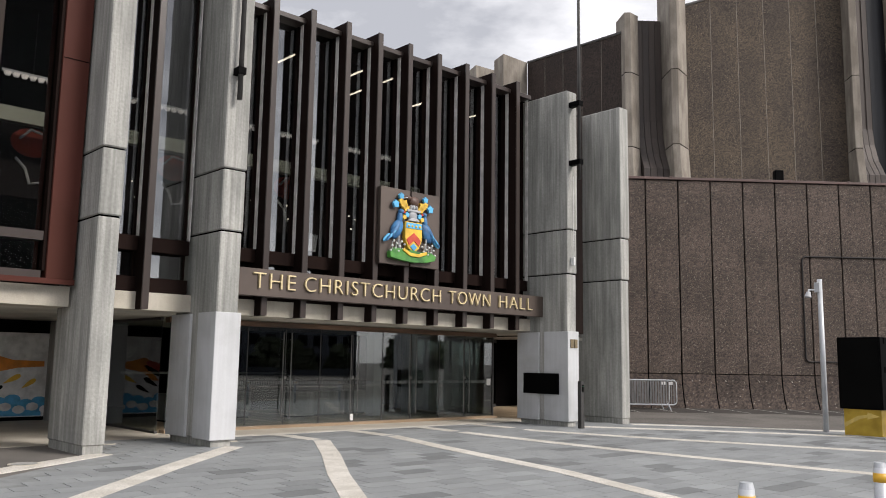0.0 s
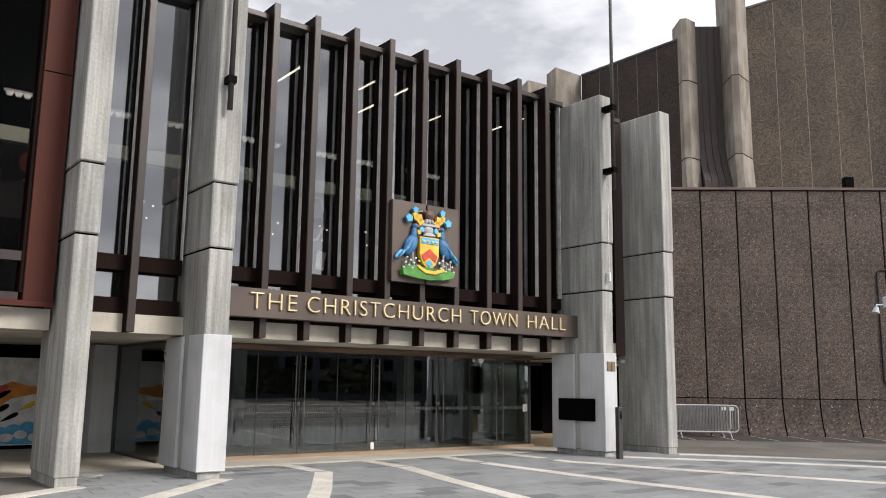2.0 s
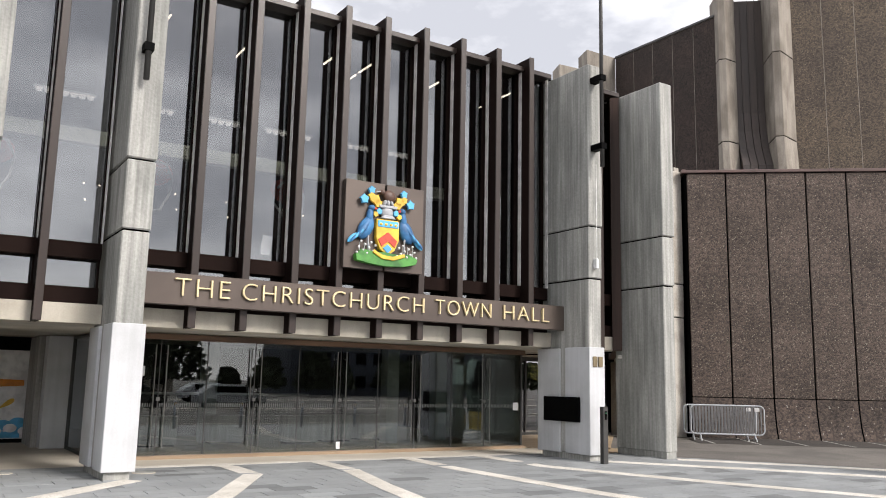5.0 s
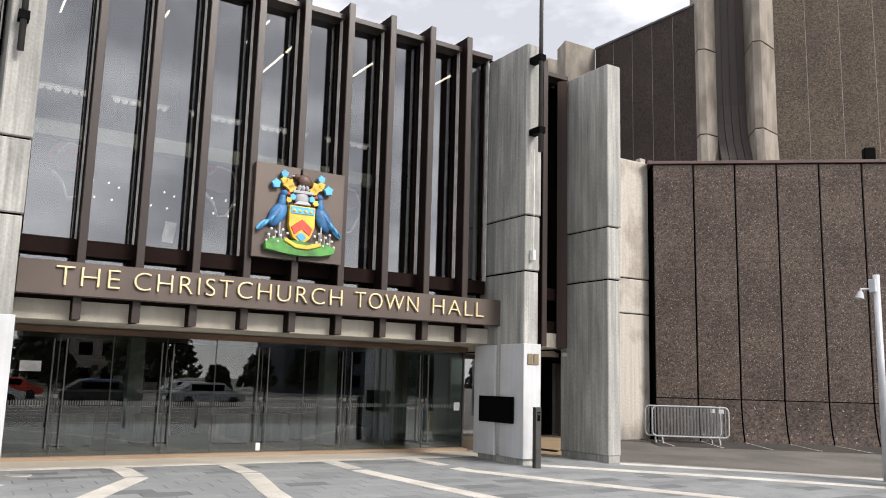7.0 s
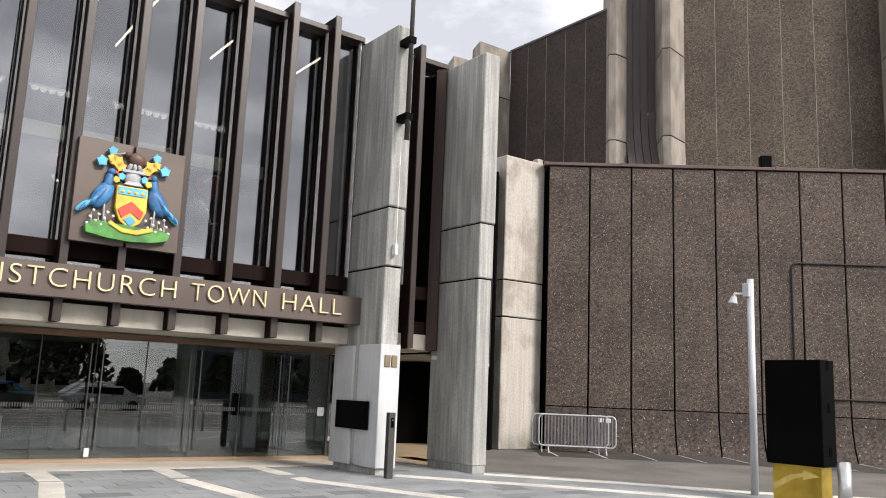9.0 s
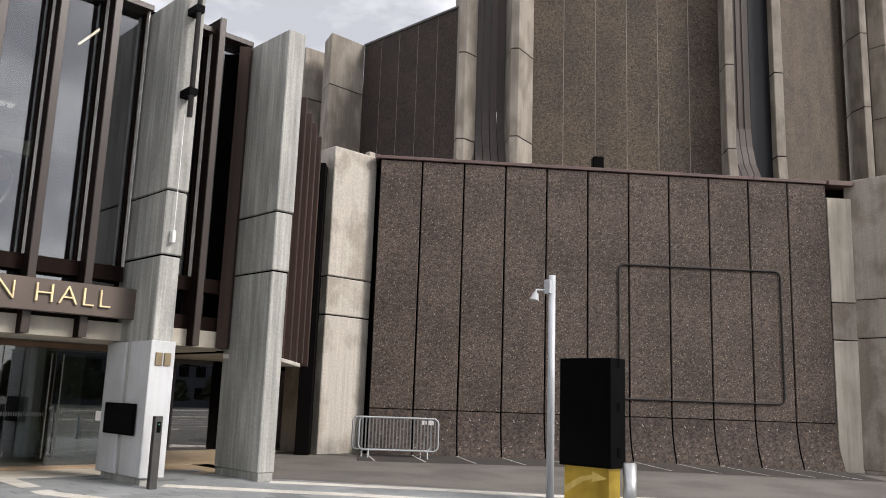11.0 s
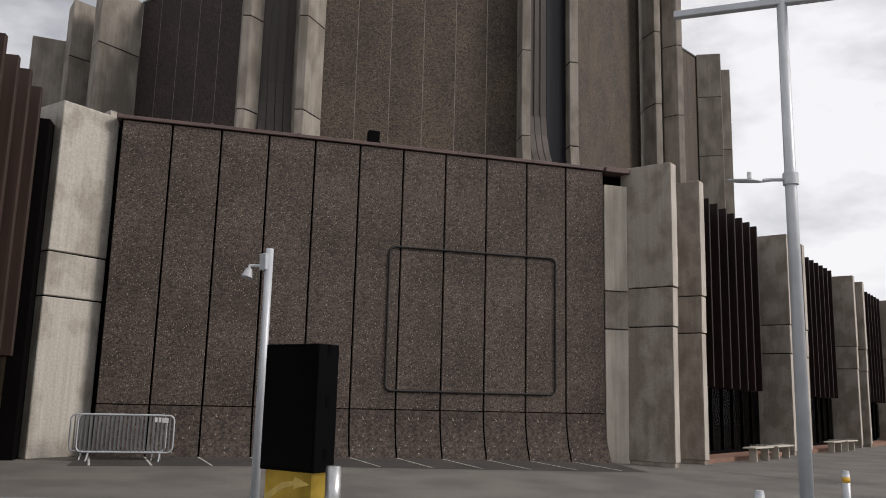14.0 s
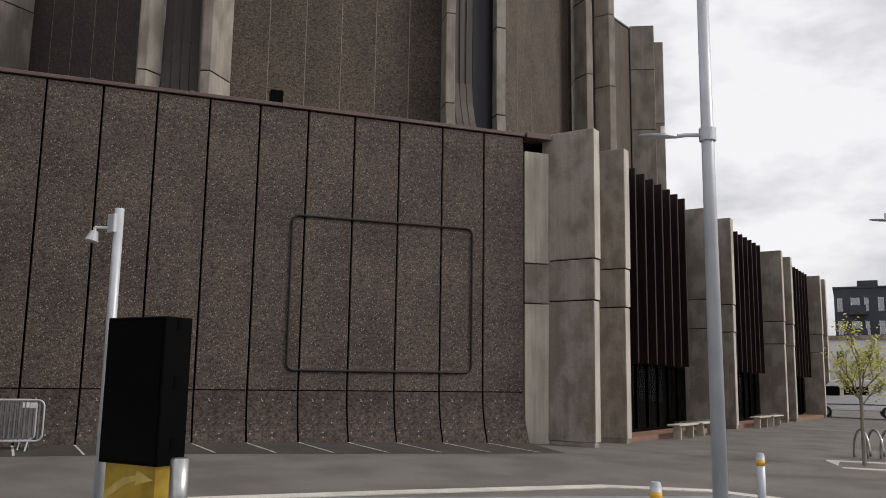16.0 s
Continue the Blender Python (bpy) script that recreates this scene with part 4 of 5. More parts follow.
for i in range(11):
    x = WX0 + PW * i
    bm = bmesh.new()
    rows = []
    for y, h, dx in ((WY - 2.1, 0.01, 0.2 + 0.03 * i), (WY - 1.6, 0.018, 0.15 + 0.022 * i), (WY - 0.33, 0.052, 0.0)):
        rows.append([bm.verts.new((x + dx + w, y, apron_z(x, y) + h)) for w in (-0.022, 0.022)])
    for a, b in zip(rows, rows[1:]):
        bm.faces.new((a[0], a[1], b[1], b[0]))
    tagged(part("painted_joint", bm, M_LINE, None), "worn white painted joint on the apron", "road marking", "apron joints", "structure").matrix_world = WM

# pale end pier left of the wall, and the recessed brown bay behind it
pier = thing("end_pier", "pale stained concrete pier at the end of the aggregate wall", "pier", FM, kind="structure")
for k, (z0, z1) in enumerate(((0.0, 3.47), (3.5, 4.47), (4.5, 7.95))):
    part("lift", box(21.58, 23.02, 17.15 - 0.012 * k, 18.8, z0, z1, 0.02), M_CONC_PALE, pier)
part("joint", box(21.6, 23.0, 17.19, 18.7, 3.4, 4.6), M_JOINT, pier)
# Added block closes the gap; its black stands in for a dark slit
part("joint_backing", box(23.03, 23.7, 17.3, 18.6, 0.0, 7.78), M_JOINT, pier, "near-black block filling the gap between pier and wall")
part("cap", box(22.8, 23.0, 17.2, 17.4, 7.95, 8.1, 0.01), M_CONC_PALE, pier)

rec = thing("recessed_bay", "recessed bay clad in upright dark brown metal fins", "wall", pose(0, 0, 0), kind="structure")
part("backing", box(2.9, 3.1, 21.0, 27.6, 2.2, 7.9), M_CLAD, rec)
seam = None
for k in range(6):
    y = 21.6 + 0.92 * k
    if seam is None:
        seam = part("cladding_fin", box(3.1, 3.85, 0, 0.16, 2.12, 7.85, 0.01), M_CLAD, rec)
        seam.location.y = y
    else:
        s = link("cladding_fin", seam.data, rec)
        s.location.y = y
        s.location.z = 0.04 * ((k * 5) % 3) - 0.04
part("lintel", box(3.0, 3.95, 21.2, 24.3, 2.03, 2.11, 0.01), M_SOFFIT, rec)
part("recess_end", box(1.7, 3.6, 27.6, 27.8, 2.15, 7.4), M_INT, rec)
# Added closing surfaces; the passage's darkness is put into their colour
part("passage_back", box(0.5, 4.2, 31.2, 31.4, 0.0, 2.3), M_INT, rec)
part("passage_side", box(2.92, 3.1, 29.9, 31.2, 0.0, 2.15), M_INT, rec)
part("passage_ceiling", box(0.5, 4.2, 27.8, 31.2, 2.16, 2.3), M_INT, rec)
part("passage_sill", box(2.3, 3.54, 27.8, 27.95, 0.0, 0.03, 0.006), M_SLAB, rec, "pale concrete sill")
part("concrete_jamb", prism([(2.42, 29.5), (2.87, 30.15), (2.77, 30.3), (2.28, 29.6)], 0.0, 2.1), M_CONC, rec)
# Black block put where the gap beside the pier is only dark with shade
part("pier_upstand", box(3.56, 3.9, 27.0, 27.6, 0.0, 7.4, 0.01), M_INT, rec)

# ---- upper hall over the wall ----
M_INFILL = mat("blue_black_gloss_sheet", (0.011, 0.012, 0.016), 0.35, second=(0.006, 0.0065, 0.009), scale=1.2, stretch=(3, 3, 0.3), streak=0.3, grain=0.05, bump=0.02, gloss=0.35)
hall = thing("concert_hall", "faceted upper hall of brown aggregate panels between concrete ribs", "hall", WM, kind="structure")


def facet(p0, p1, z0, z1, z2, count, depth=0.25, material=None):
    """A flat wall of panels between two plan points, with pale joints; top from z1 to z2."""
    p0, p1 = Vector((*p0, 0)), Vector((*p1, 0))
    d = p1 - p0
    n = Vector((d.y, -d.x, 0)).normalized()
    core = [p0 - n * 0.006, p1 - n * 0.006, p1 - n * depth, p0 - n * depth]
    part("panel_core", prism([(p.x, p.y) for p in core], z0, [z1, z2, z2, z1]), M_JOINT_PALE, hall)
    g = 0.012 / d.length
    for i in range(count):
        a, b = i / count + g, (i + 1) / count - g
        q = [p0 + d * a, p0 + d * b, p0 + d * b - n * 0.06, p0 + d * a - n * 0.06]
        za, zb = z1 + (z2 - z1) * a - 0.02, z1 + (z2 - z1) * b - 0.02
        part("panel", prism([(p.x, p.y) for p in q], z0, [za, zb, zb, za]), material or M_AGG_UP, hall)
    cap = [p0 + n * 0.05, p1 + n * 0.05, p1 - n * depth, p0 - n * depth]
    bm = prism([(p.x, p.y) for p in cap], 0.0, 0.09)
    for v in bm.verts:
        f = (Vector((v.co.x, v.co.y, 0)) - p0).dot(d) / d.length_squared
        v.co.z += z1 + (z2 - z1) * f
    part("roof_edge", bm, M_DARKSTEEL, hall)


def rib(plan, top, joints=(11.22, 14.7)):
    """A precast rib over a plan outline whose first two corners are the front; its foot splays over the roof."""
    x, y = sum(p[0] for p in plan) / len(plan), sum(p[1] for p in plan) / len(plan)
    t = thing("concrete_rib", "upright precast concrete rib on the hall wall", "rib", WM @ pose(x, y, 0), "hall ribs", "structure")
    pts = [(a - x, b - y) for a, b in plan]
    zs = [7.8, *[j for j in joints if j < top - 0.8], top]
    for i in range(len(zs) - 1):
        bm = prism(pts, zs[i] + (0.012 if i else 0), zs[i + 1] - 0.012, 0.02)
        if i == 0:
            for v in bm.verts:
                if v.co.z < 9 and v.co.y < 0:
                    v.co.y -= 0.45
        part("lift", bm, M_PRECAST, t)
        if i:
            part("joint", prism([(a * 0.97, b * 0.97) for a, b in pts], zs[i] - 0.02, zs[i] + 0.02), M_JOINT, t)
    return t


def seam_recess(x0, x1, y, top):
    """Standing-seam metal between two ribs, kicking out over the roof at the bottom."""
    n = 4
    for i in range(n):
        a, b = x0 + (x1 - x0) * i / n, x0 + (x1 - x0) * (i + 1) / n
        bm = bmesh.new()
        prof = [(y, top), (y, 12.6), (y - 0.1, 11.8), (y - 0.36, 11.0), (y - 0.85, 10.2), (y - 0.85, 7.9), (y + 0.1, 7.9), (y + 0.1, top)]
        va = [bm.verts.new((a + 0.012, p, z)) for p, z in prof]
        vb = [bm.verts.new((b - 0.012, p, z)) for p, z in prof]
        bm.faces.new(va), bm.faces.new(vb[::-1])
        for k in range(len(prof)):
            bm.faces.new((va[k], va[(k + 1) % len(prof)], vb[(k + 1) % len(prof)], vb[k]))
        part("metal_sheet", bm, M_RIB, hall)
        if i:
            part("seam", box(a - 0.015, a + 0.015, y - 0.04, y + 0.02, 12.6, top), M_RIB, hall)


facet((12.7, 36.1), (20.42, 36.3), 7.8, 18.15, 20.7, 6)
facet((6.05, 40.5), (9.76, 36.2), 7.8, 16.75, 16.75, 5, material=M_AGG_SHADED)
facet((22.95, 36.3), (28.2, 40.6), 7.8, 22.5, 22.5, 5)
facet((30.2, 40.9), (35.1, 45.9), 7.8, 19.0, 20.8, 5)
rib([(9.78, 35.75), (10.06, 35.69), (10.53, 36.1), (10.53, 36.9), (9.7, 36.9)], 17.6)
rib([(11.7, 35.1), (12.0, 35.0), (12.73, 35.92), (12.73, 36.9), (11.7, 36.9)], 20.5)
rib([(20.29, 35.45), (20.63, 35.4), (20.75, 36.9), (20.5, 36.9), (20.43, 36.35)], 22.5, (11.38, 14.83))
rib([(22.56, 36.0), (22.94, 36.0), (23.0, 36.9), (22.7, 36.9), (22.58, 36.4)], 22.5, (11.38, 14.88))
seam_recess(10.53, 11.7, 36.4, 17.5)
seam_recess(20.7, 21.75, 36.45, 22.0)
part("dark_infill", box(21.75, 22.62, 36.46, 36.6, 8.4, 22.0, 0.01), M_INFILL, hall, "near-black glossy infill strip")
rib([(4.65, 39.4), (6.05, 40.55), (5.75, 41.6), (4.3, 40.4)], 16.82, (11.3, 14.5))
rib([(3.42, 41.0), (4.6, 41.8), (4.3, 42.8), (3.1, 42.0)], 16.78, (11.3, 14.4))
rib([(1.8, 42.3), (3.2, 42.5), (3.2, 43.4), (1.8, 43.4)], 15.55, (11.3,))
rib([(28.48, 39.4), (28.8, 39.4), (29.4, 41.0), (28.6, 41.0), (28.38, 40.3)], 24.0, (11.4, 15.06, 18.6))
rib([(30.04, 40.0), (30.35, 40.0), (31.0, 41.7), (30.1, 41.7), (29.62, 40.6)], 24.0, (11.4, 14.9, 18.4))
rib([(34.8, 45.5), (35.95, 44.9), (36.5, 45.8), (35.4, 46.5)], 20.85, (11.4, 14.9, 18.3))
rib([(36.3, 45.6), (36.85, 45.35), (37.2, 46.4), (36.7, 46.6)], 20.2, (11.5, 15.5))
rib([(37.3, 46.6), (37.6, 46.5), (37.9, 47.2), (37.5, 47.4)], 17.8, (11.5,))
part("core_wall", box(28.6, 30.3, 41.3, 42.4, 7.8, 22.8), M_AGG_UP, hall)
part("core_wall", box(4.5, 12.0, 41.0, 44.0, 7.9, 15.0), M_AGG_UP, hall)

# ---- long wing of blade pillars and fins ----
QO = FM @ Vector((33.39, 7.08, 0))
QM = Matrix.Translation(QO) @ pose(0, 0, -0.16, 0, 0, QA) @ pose(0, 0, 0, 0, math.degrees(FALL), 0)
for k, s in enumerate((0.0, 2.11, 11.12, 13.31, 22.45, 24.6, 32.89, 34.6)):
    second = k % 2
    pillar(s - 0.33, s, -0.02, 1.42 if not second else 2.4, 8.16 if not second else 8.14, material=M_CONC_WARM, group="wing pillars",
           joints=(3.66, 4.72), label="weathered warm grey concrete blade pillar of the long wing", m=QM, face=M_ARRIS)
wing = thing("wing_wall", "dark glazed wing wall hung with upright bronze fins", "wall", QM, kind="structure")
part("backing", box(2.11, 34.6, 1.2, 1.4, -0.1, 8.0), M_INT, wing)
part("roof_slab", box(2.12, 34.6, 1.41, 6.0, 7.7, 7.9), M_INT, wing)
wf = None
for b in (2.2, 13.4, 24.7):
    for i in range(9):
        x = b + 0.1 + 0.803 * i
        if wf is None:
            wf = part("fin", box(-0.05, 0.05, 0.4, 1.2, 2.22, 8.1, 0.006), M_WINGFIN, wing)
            wf.location.x = x
        else:
            link("fin", wf.data, wing).location.x = x
    part("fin_spine", box(b, b + 7.9, 1.1, 1.19, 2.22, 8.0), M_BROWN, wing)
    for i in range(8):
        x = b + 0.1 + i
        g = part("pane", box(x, x + 0.94, 1.02, 1.032, 0.3, 2.2), M_BAYGLASS, wing)
        g.visible_shadow = False
        part("mullion", box(x - 0.04, x, 0.97, 1.08, 0.25, 2.22), M_BLACKMETAL, wing)
    part("plinth", box(b, b + 7.9, 0.1, 1.1, -0.05, 0.14, 0.01), M_REDPLINTH, wing, "terracotta coloured low plinth")
pier2 = thing("return_pier", "pale concrete return pier between the wall and the wing", "pier", WM, kind="structure")
M_SANDY = mat("sandy_return_concrete", (0.52, 0.475, 0.405), 0.88, second=(0.36, 0.325, 0.27), scale=1.6, stretch=(1, 1, 0.4), streak=0.14, grain=0.12, bump=0.2)
for z0, z1, mm in ((-0.15, 3.42, M_SANDY), (3.45, 4.46, M_CONC_WARM), (4.49, 7.46, M_SANDY)):
    part("lift", box(19.6, 21.6, WY + 0.02, WY + 0.9, z0, z1, 0.012), mm, pier2)
# Black block set back here paints the deep shadow below the bracket
part("recess", box(19.62, 21.6, WY + 0.4, WY + 0.9, 7.47, 7.8), M_INT, pier2, "near-black block for the shadow under the coping bracket")

bench = thing("bench", "pale slab bench on two concrete legs before the wing", "bench", QM @ pose(5.7, -0.3, 0), "wing benches")
part("seat", box(-0.95, 0.95, -0.2, 0.2, 0.39, 0.44, 0.012), M_SLAB, bench)
for s in (-0.6, 0.6):
    part("leg", box(s - 0.03, s + 0.03, -0.12, 0.12, -0.06, 0.39, 0.01), M_SLAB, bench)
for s in (-0.5, 0.05, 0.6):
    part("skate_stop", sweep([(s, -0.1, 0.43), (s, -0.1, 0.5), (s + 0.02, 0.1, 0.5), (s + 0.02, 0.1, 0.43)], 0.012, 6), M_STEEL, bench)
for s in (8.0, 15.6, 18.0):
    copy_thing(bench, QM @ pose(s, -0.3, 0))

# ---- crowd barriers ----
M_BARS = mat("dull_grey_steel_bars", (0.21, 0.214, 0.22), 0.6, 0.3, scale=3.0, grain=0.06, bump=0)
bar = thing("crowd_barrier", "galvanised steel crowd barrier leaning by the wall", "barrier", WM @ pose(7.72, 26.5, apron_z(7.7, 26.5), 0, 0, -3), "crowd barriers")
part("frame", sweep([(x, 0, 0.58 + z) for x, z in rounded(1.94, 0.78, 0.12)], 0.02, 8, True), M_GALV, bar, "", True)
for k in range(22):
    x = -0.89 + 1.78 * k / 21
    part("bar", box(x - 0.014, x + 0.014, -0.005, 0.005, 0.2, 0.96), M_BARS, bar)
for s in (-0.72, 0.72):
    part("foot", sweep([(s, -0.28, 0.0), (s, -0.02, 0.16), (s, 0.02, 0.16), (s, 0.28, 0.0)], 0.018, 6), M_GALV, bar)
    part("stay", rod((s, 0, 0.15), (s, 0, 0.22), 0.018, sides=6), M_GALV, bar)
part("tag", box(0.72, 0.85, -0.014, -0.008, 0.82, 0.92), M_PAPER, bar)
copy_thing(bar, WM @ pose(7.56, 26.72, apron_z(7.6, 26.7), 0, 0, -1.5))

# ---- information kiosk, small lamp and post ----
KZ = ground_z(8.1)
kiosk = thing("information_kiosk", "black display kiosk on a gold vinyl plinth", "kiosk", FM @ pose(19.6, 7.69, KZ))
part("plinth", box(0.05, 0.35, -0.41, 0.41, 0.0, 0.64, 0.004), M_GOLDFOIL, kiosk, "scratched gold vinyl plinth")
part("footing", box(-0.05, 0.45, -0.5, 0.5, -0.08, 0.03, 0.006), M_CONC, kiosk)
part("cabinet", box(0.0, 0.4, -0.48, 0.48, 0.62, 2.26, 0.012), M_BLACKMETAL, kiosk, "black steel cabinet")
part("screen", box(-0.006, 0.0, -0.45, 0.45, 0.66, 2.22), M_BLACK, kiosk, "dark gloss screen")
for z in (0.75, 1.42, 2.08):
    part("side_vent", box(0.17, 0.24, -0.486, -0.48, z + 0.03, z + 0.17), M_JOINT, kiosk)
bm = prism([(-0.4, 0.3), (-0.1, 0.47), (0.1, 0.5), (0.12, 0.56), (0.38, 0.47), (0.1, 0.4), (0.12, 0.45), (-0.06, 0.4), (-0.4, 0.2)], 0.0, 0.003)
bm.transform(Matrix(((0, 0, -1, 0.05), (-1, 0, 0, 0), (0, 1, 0, 0), (0, 0, 0, 1))))
part("arrow_print", bm, plain("pale_gold_print", (0.72, 0.52, 0.14), 0.4), kiosk, "pale gold arrow print")
lamp = thing("pole_light", "slim galvanised pole with a small side spotlight", "lamp post", FM @ pose(20.05, 8.69, ground_z(8.69)))
part("pole", rod((0, 0, -0.05), (0, 0, 3.68), 0.065, 0.058, 16), M_GALV, lamp, "", True)
arm = rod((0, 0, 3.42), (-0.2, 0.19, 3.42), 0.02, sides=8)
rod((-0.2, 0.19, 3.42), (-0.2, 0.19, 3.36), 0.02, sides=8, bm=arm)
part("arm", arm, M_GALV, lamp)
part("clamp", box(-0.1, 0.03, -0.03, 0.1, 3.36, 3.6, 0.01), M_GALV, lamp)
part("spotlight", rod((-0.2, 0.19, 3.37), (-0.23, 0.2, 3.24), 0.045, 0.085, 14), M_GREY, lamp)
sp = thing("steel_post", "short brushed steel post beside the kiosk", "bollard", FM @ pose(19.67, 6.93, ground_z(6.93)))
part("tube", rod((0, 0, -0.05), (0, 0, 0.74), 0.1, sides=18), M_STEEL, sp, "", True)
part("cap", rod((0, 0, 0.74), (0, 0, 0.76), 0.1, 0.085, 18), M_STEEL, sp)

for u, v, r in ((6.75, 13.3, 0.17), (3.1, 12.0, 0.2), (4.9, 13.9, 0.15)):
    mh = thing("access_cover", "round flush access cover in the pavement", "access cover", FM @ pose(u, v, ground_z(v)), "access covers")
    part("ring", rod((0, 0, 0.0), (0, 0, 0.018), r, sides=24), M_SLAB, mh)
    part("lid", rod((0, 0, 0.0), (0, 0, 0.021), r * 0.82, sides=24), M_CONC, mh)

M_FADED = mat("faded_line_paint", (0.27, 0.26, 0.235), 0.85, second=(0.16, 0.152, 0.14), scale=4.0, grain=0.2, bump=0.05)
for a, b, w in (((33.65, 7.15), (33.05, 2.75), 0.06), ((49.8, 6.2), (47.6, 3.1), 0.1)):
    a, b = Vector(a), Vector(b)
    n = Vector((-(b - a).y, (b - a).x)).normalized() * w / 2
    bm = bmesh.new()
    bm.faces.new([bm.verts.new((p.x, p.y, ground_z(p.y) + 0.006)) for p in (a - n, b - n, b + n, a + n)])
    tagged(part("faded_line", bm, M_FADED, None), "faded pale line across the asphalt", "road marking", "faded lines", "structure").matrix_world = FM

# ---- bollards along the street edge ----
BOL = ((4.61, 2.69), (6.6, 2.61), (8.9, 2.56), (11.2, 2.48), (13.5, 2.38), (15.8, 2.26), (18.0, 2.12), (20.28, 1.95), (24.0, 1.73))
bol = None
for u, v in BOL:
    if bol is None:
        bol = thing("bollard", "steel bollard with a yellow reflective band", "bollard", FM @ pose(u, v, ground_z(v)), "street bollards")
        part("tube", rod((0, 0, -0.05), (0, 0, 0.9), 0.05, sides=16), M_GALV, bol, "", True)
        part("cap", rod((0, 0, 0.9), (0, 0, 0.94), 0.05, 0.04, 16), M_GALV, bol)
        part("band", rod((0, 0, 0.79), (0, 0, 0.86), 0.0525, sides=16), M_YELLOW, bol, "yellow reflective band", True)
    else:
        copy_thing(bol, FM @ pose(u, v, ground_z(v)))

# ---- tall street lamps ----
sl = thing("street_lamp", "tall pale steel street lamp with two luminaire arms", "street lamp", pose(16.4, 18.5, LOWZ + 0.15), "street lamps")
part("pole", rod((0, 0, -0.2), (0, 0, 9.0), 0.1, 0.075, 18), M_GALV, sl, "", True)
part("collar", rod((0, 0, 5.02), (0, 0, 5.2), 0.115, sides=18), M_GALV, sl)
part("bracket", sweep([(-0.08, 0.02, 5.1), (-0.3, 0.05, 5.09), (-0.42, 0.08, 5.07)], 0.03, 8), M_GALV, sl)
head = bmesh.new()
bmesh.ops.create_uvsphere(head, u_segments=16, v_segments=8, radius=1.0)
head.transform(Matrix.Translation((-0.68, 0.14, 5.06)) @ Matrix.Rotation(radians(-12), 4, "Z") @ Matrix.Diagonal((0.31, 0.1, 0.024, 1)))
for p in head.verts:
    p.co.y = 0.14 + (p.co.y - 0.14) * (0.55 + 0.45 * min(1.0, max(0.0, (-0.38 - p.co.x) / 0.3)))
part("luminaire", head, M_GALV, sl, "flat grey luminaire", True)
part("sensor", rod((-0.62, 0.13, 5.1), (-0.62, 0.13, 5.2), 0.035, sides=10), M_PAPER, sl)
copy_thing(sl, pose(23.3, 21.6, LOWZ))
arm = box(-1.65, 0.9, -0.07, 0.07, 7.95, 8.06, 0.01)
arm.transform(Matrix.Rotation(radians(-33), 4, "Z"))
part("crossbar_luminaire", arm, M_GALV, sl, "long flat crossbar luminaire")

# ---- small tree, planter edge and cycle stands ----
rnd = random.Random(7)
tree = thing("young_tree", "young street tree with sparse yellow-green spring leaves", "tree", pose(24.3, 24.4, ground_z(1.25, 34.4)))
tips = []
bm = rod((0, 0, -0.05), (0.03, 0.02, 1.5), 0.05, 0.038, 10)


def limb(a, d, length, r, level):
    b = a + d * length
    rod(a, b, r, r * 0.6, 6, bm)
    tips.append((a + b) / 2)
    tips.append(b)
    if level:
        for _ in range(3):
            e = (d + Vector((rnd.uniform(-0.75, 0.75), rnd.uniform(-0.75, 0.75), rnd.uniform(-0.05, 0.6)))).normalized()
            limb(a + d * length * rnd.uniform(0.5, 1.0), e, length * rnd.uniform(0.55, 0.8), r * 0.55, level - 1)


for k in range(6):
    ang = k * 1.05 + rnd.uniform(-0.3, 0.3)
    limb(Vector((0.03, 0.02, 1.3 + 0.06 * k)), Vector((0.75 * math.cos(ang), 0.75 * math.sin(ang), 0.8)).normalized(), rnd.uniform(0.5, 0.75), 0.02, 2)
limb(Vector((0.03, 0.02, 1.5)), Vector((0, 0, 1)), 0.9, 0.03, 2)
M_BARK = mat("grey_brown_bark", (0.24, 0.21, 0.18), 0.9, scale=8.0, stretch=(1, 1, 0.3), bump=0.3)
M_LEAF = mat("yellow_green_leaves", (0.5, 0.45, 0.075), 0.6, second=(0.3, 0.31, 0.045), scale=3.0, grain=0.1, bump=0)
part("trunk", bm, M_BARK, tree)
lv, lf = [], []
for p in tips:
    for _ in range(10):
        c = p + Vector((rnd.gauss(0, 0.09), rnd.gauss(0, 0.09), rnd.gauss(0, 0.08)))
        x = Vector((rnd.uniform(-1, 1), rnd.uniform(-1, 1), rnd.uniform(-0.6, 0.6))).normalized()
        y = x.orthogonal().normalized()
        s = rnd.uniform(0.022, 0.05)
        i = len(lv)
        lv += [c - x * s, c + y * s * 0.6, c + x * s, c - y * s * 0.6]
        lf.append((i, i + 1, i + 2, i + 3))
me = bpy.data.meshes.new("crown")
me.from_pydata([tuple(p) for p in lv], [], lf)
me.materials.append(M_LEAF)
link("crown", me, tree, "sparse yellow-green leaves")
isl = thing("tree_island", "pale concrete kerb round the street tree", "kerb", pose(24.55, 23.95, ground_z(0.8, 34.4), 0, 0, -43), kind="structure")
for q in ((-1.3, 1.8, -1.0, -0.7), (-1.3, 1.8, 0.7, 1.0), (-1.3, -1.0, -0.7, 0.7)):
    part("kerb", box(*q, -0.1, 0.03, 0.01), M_SLAB, isl)
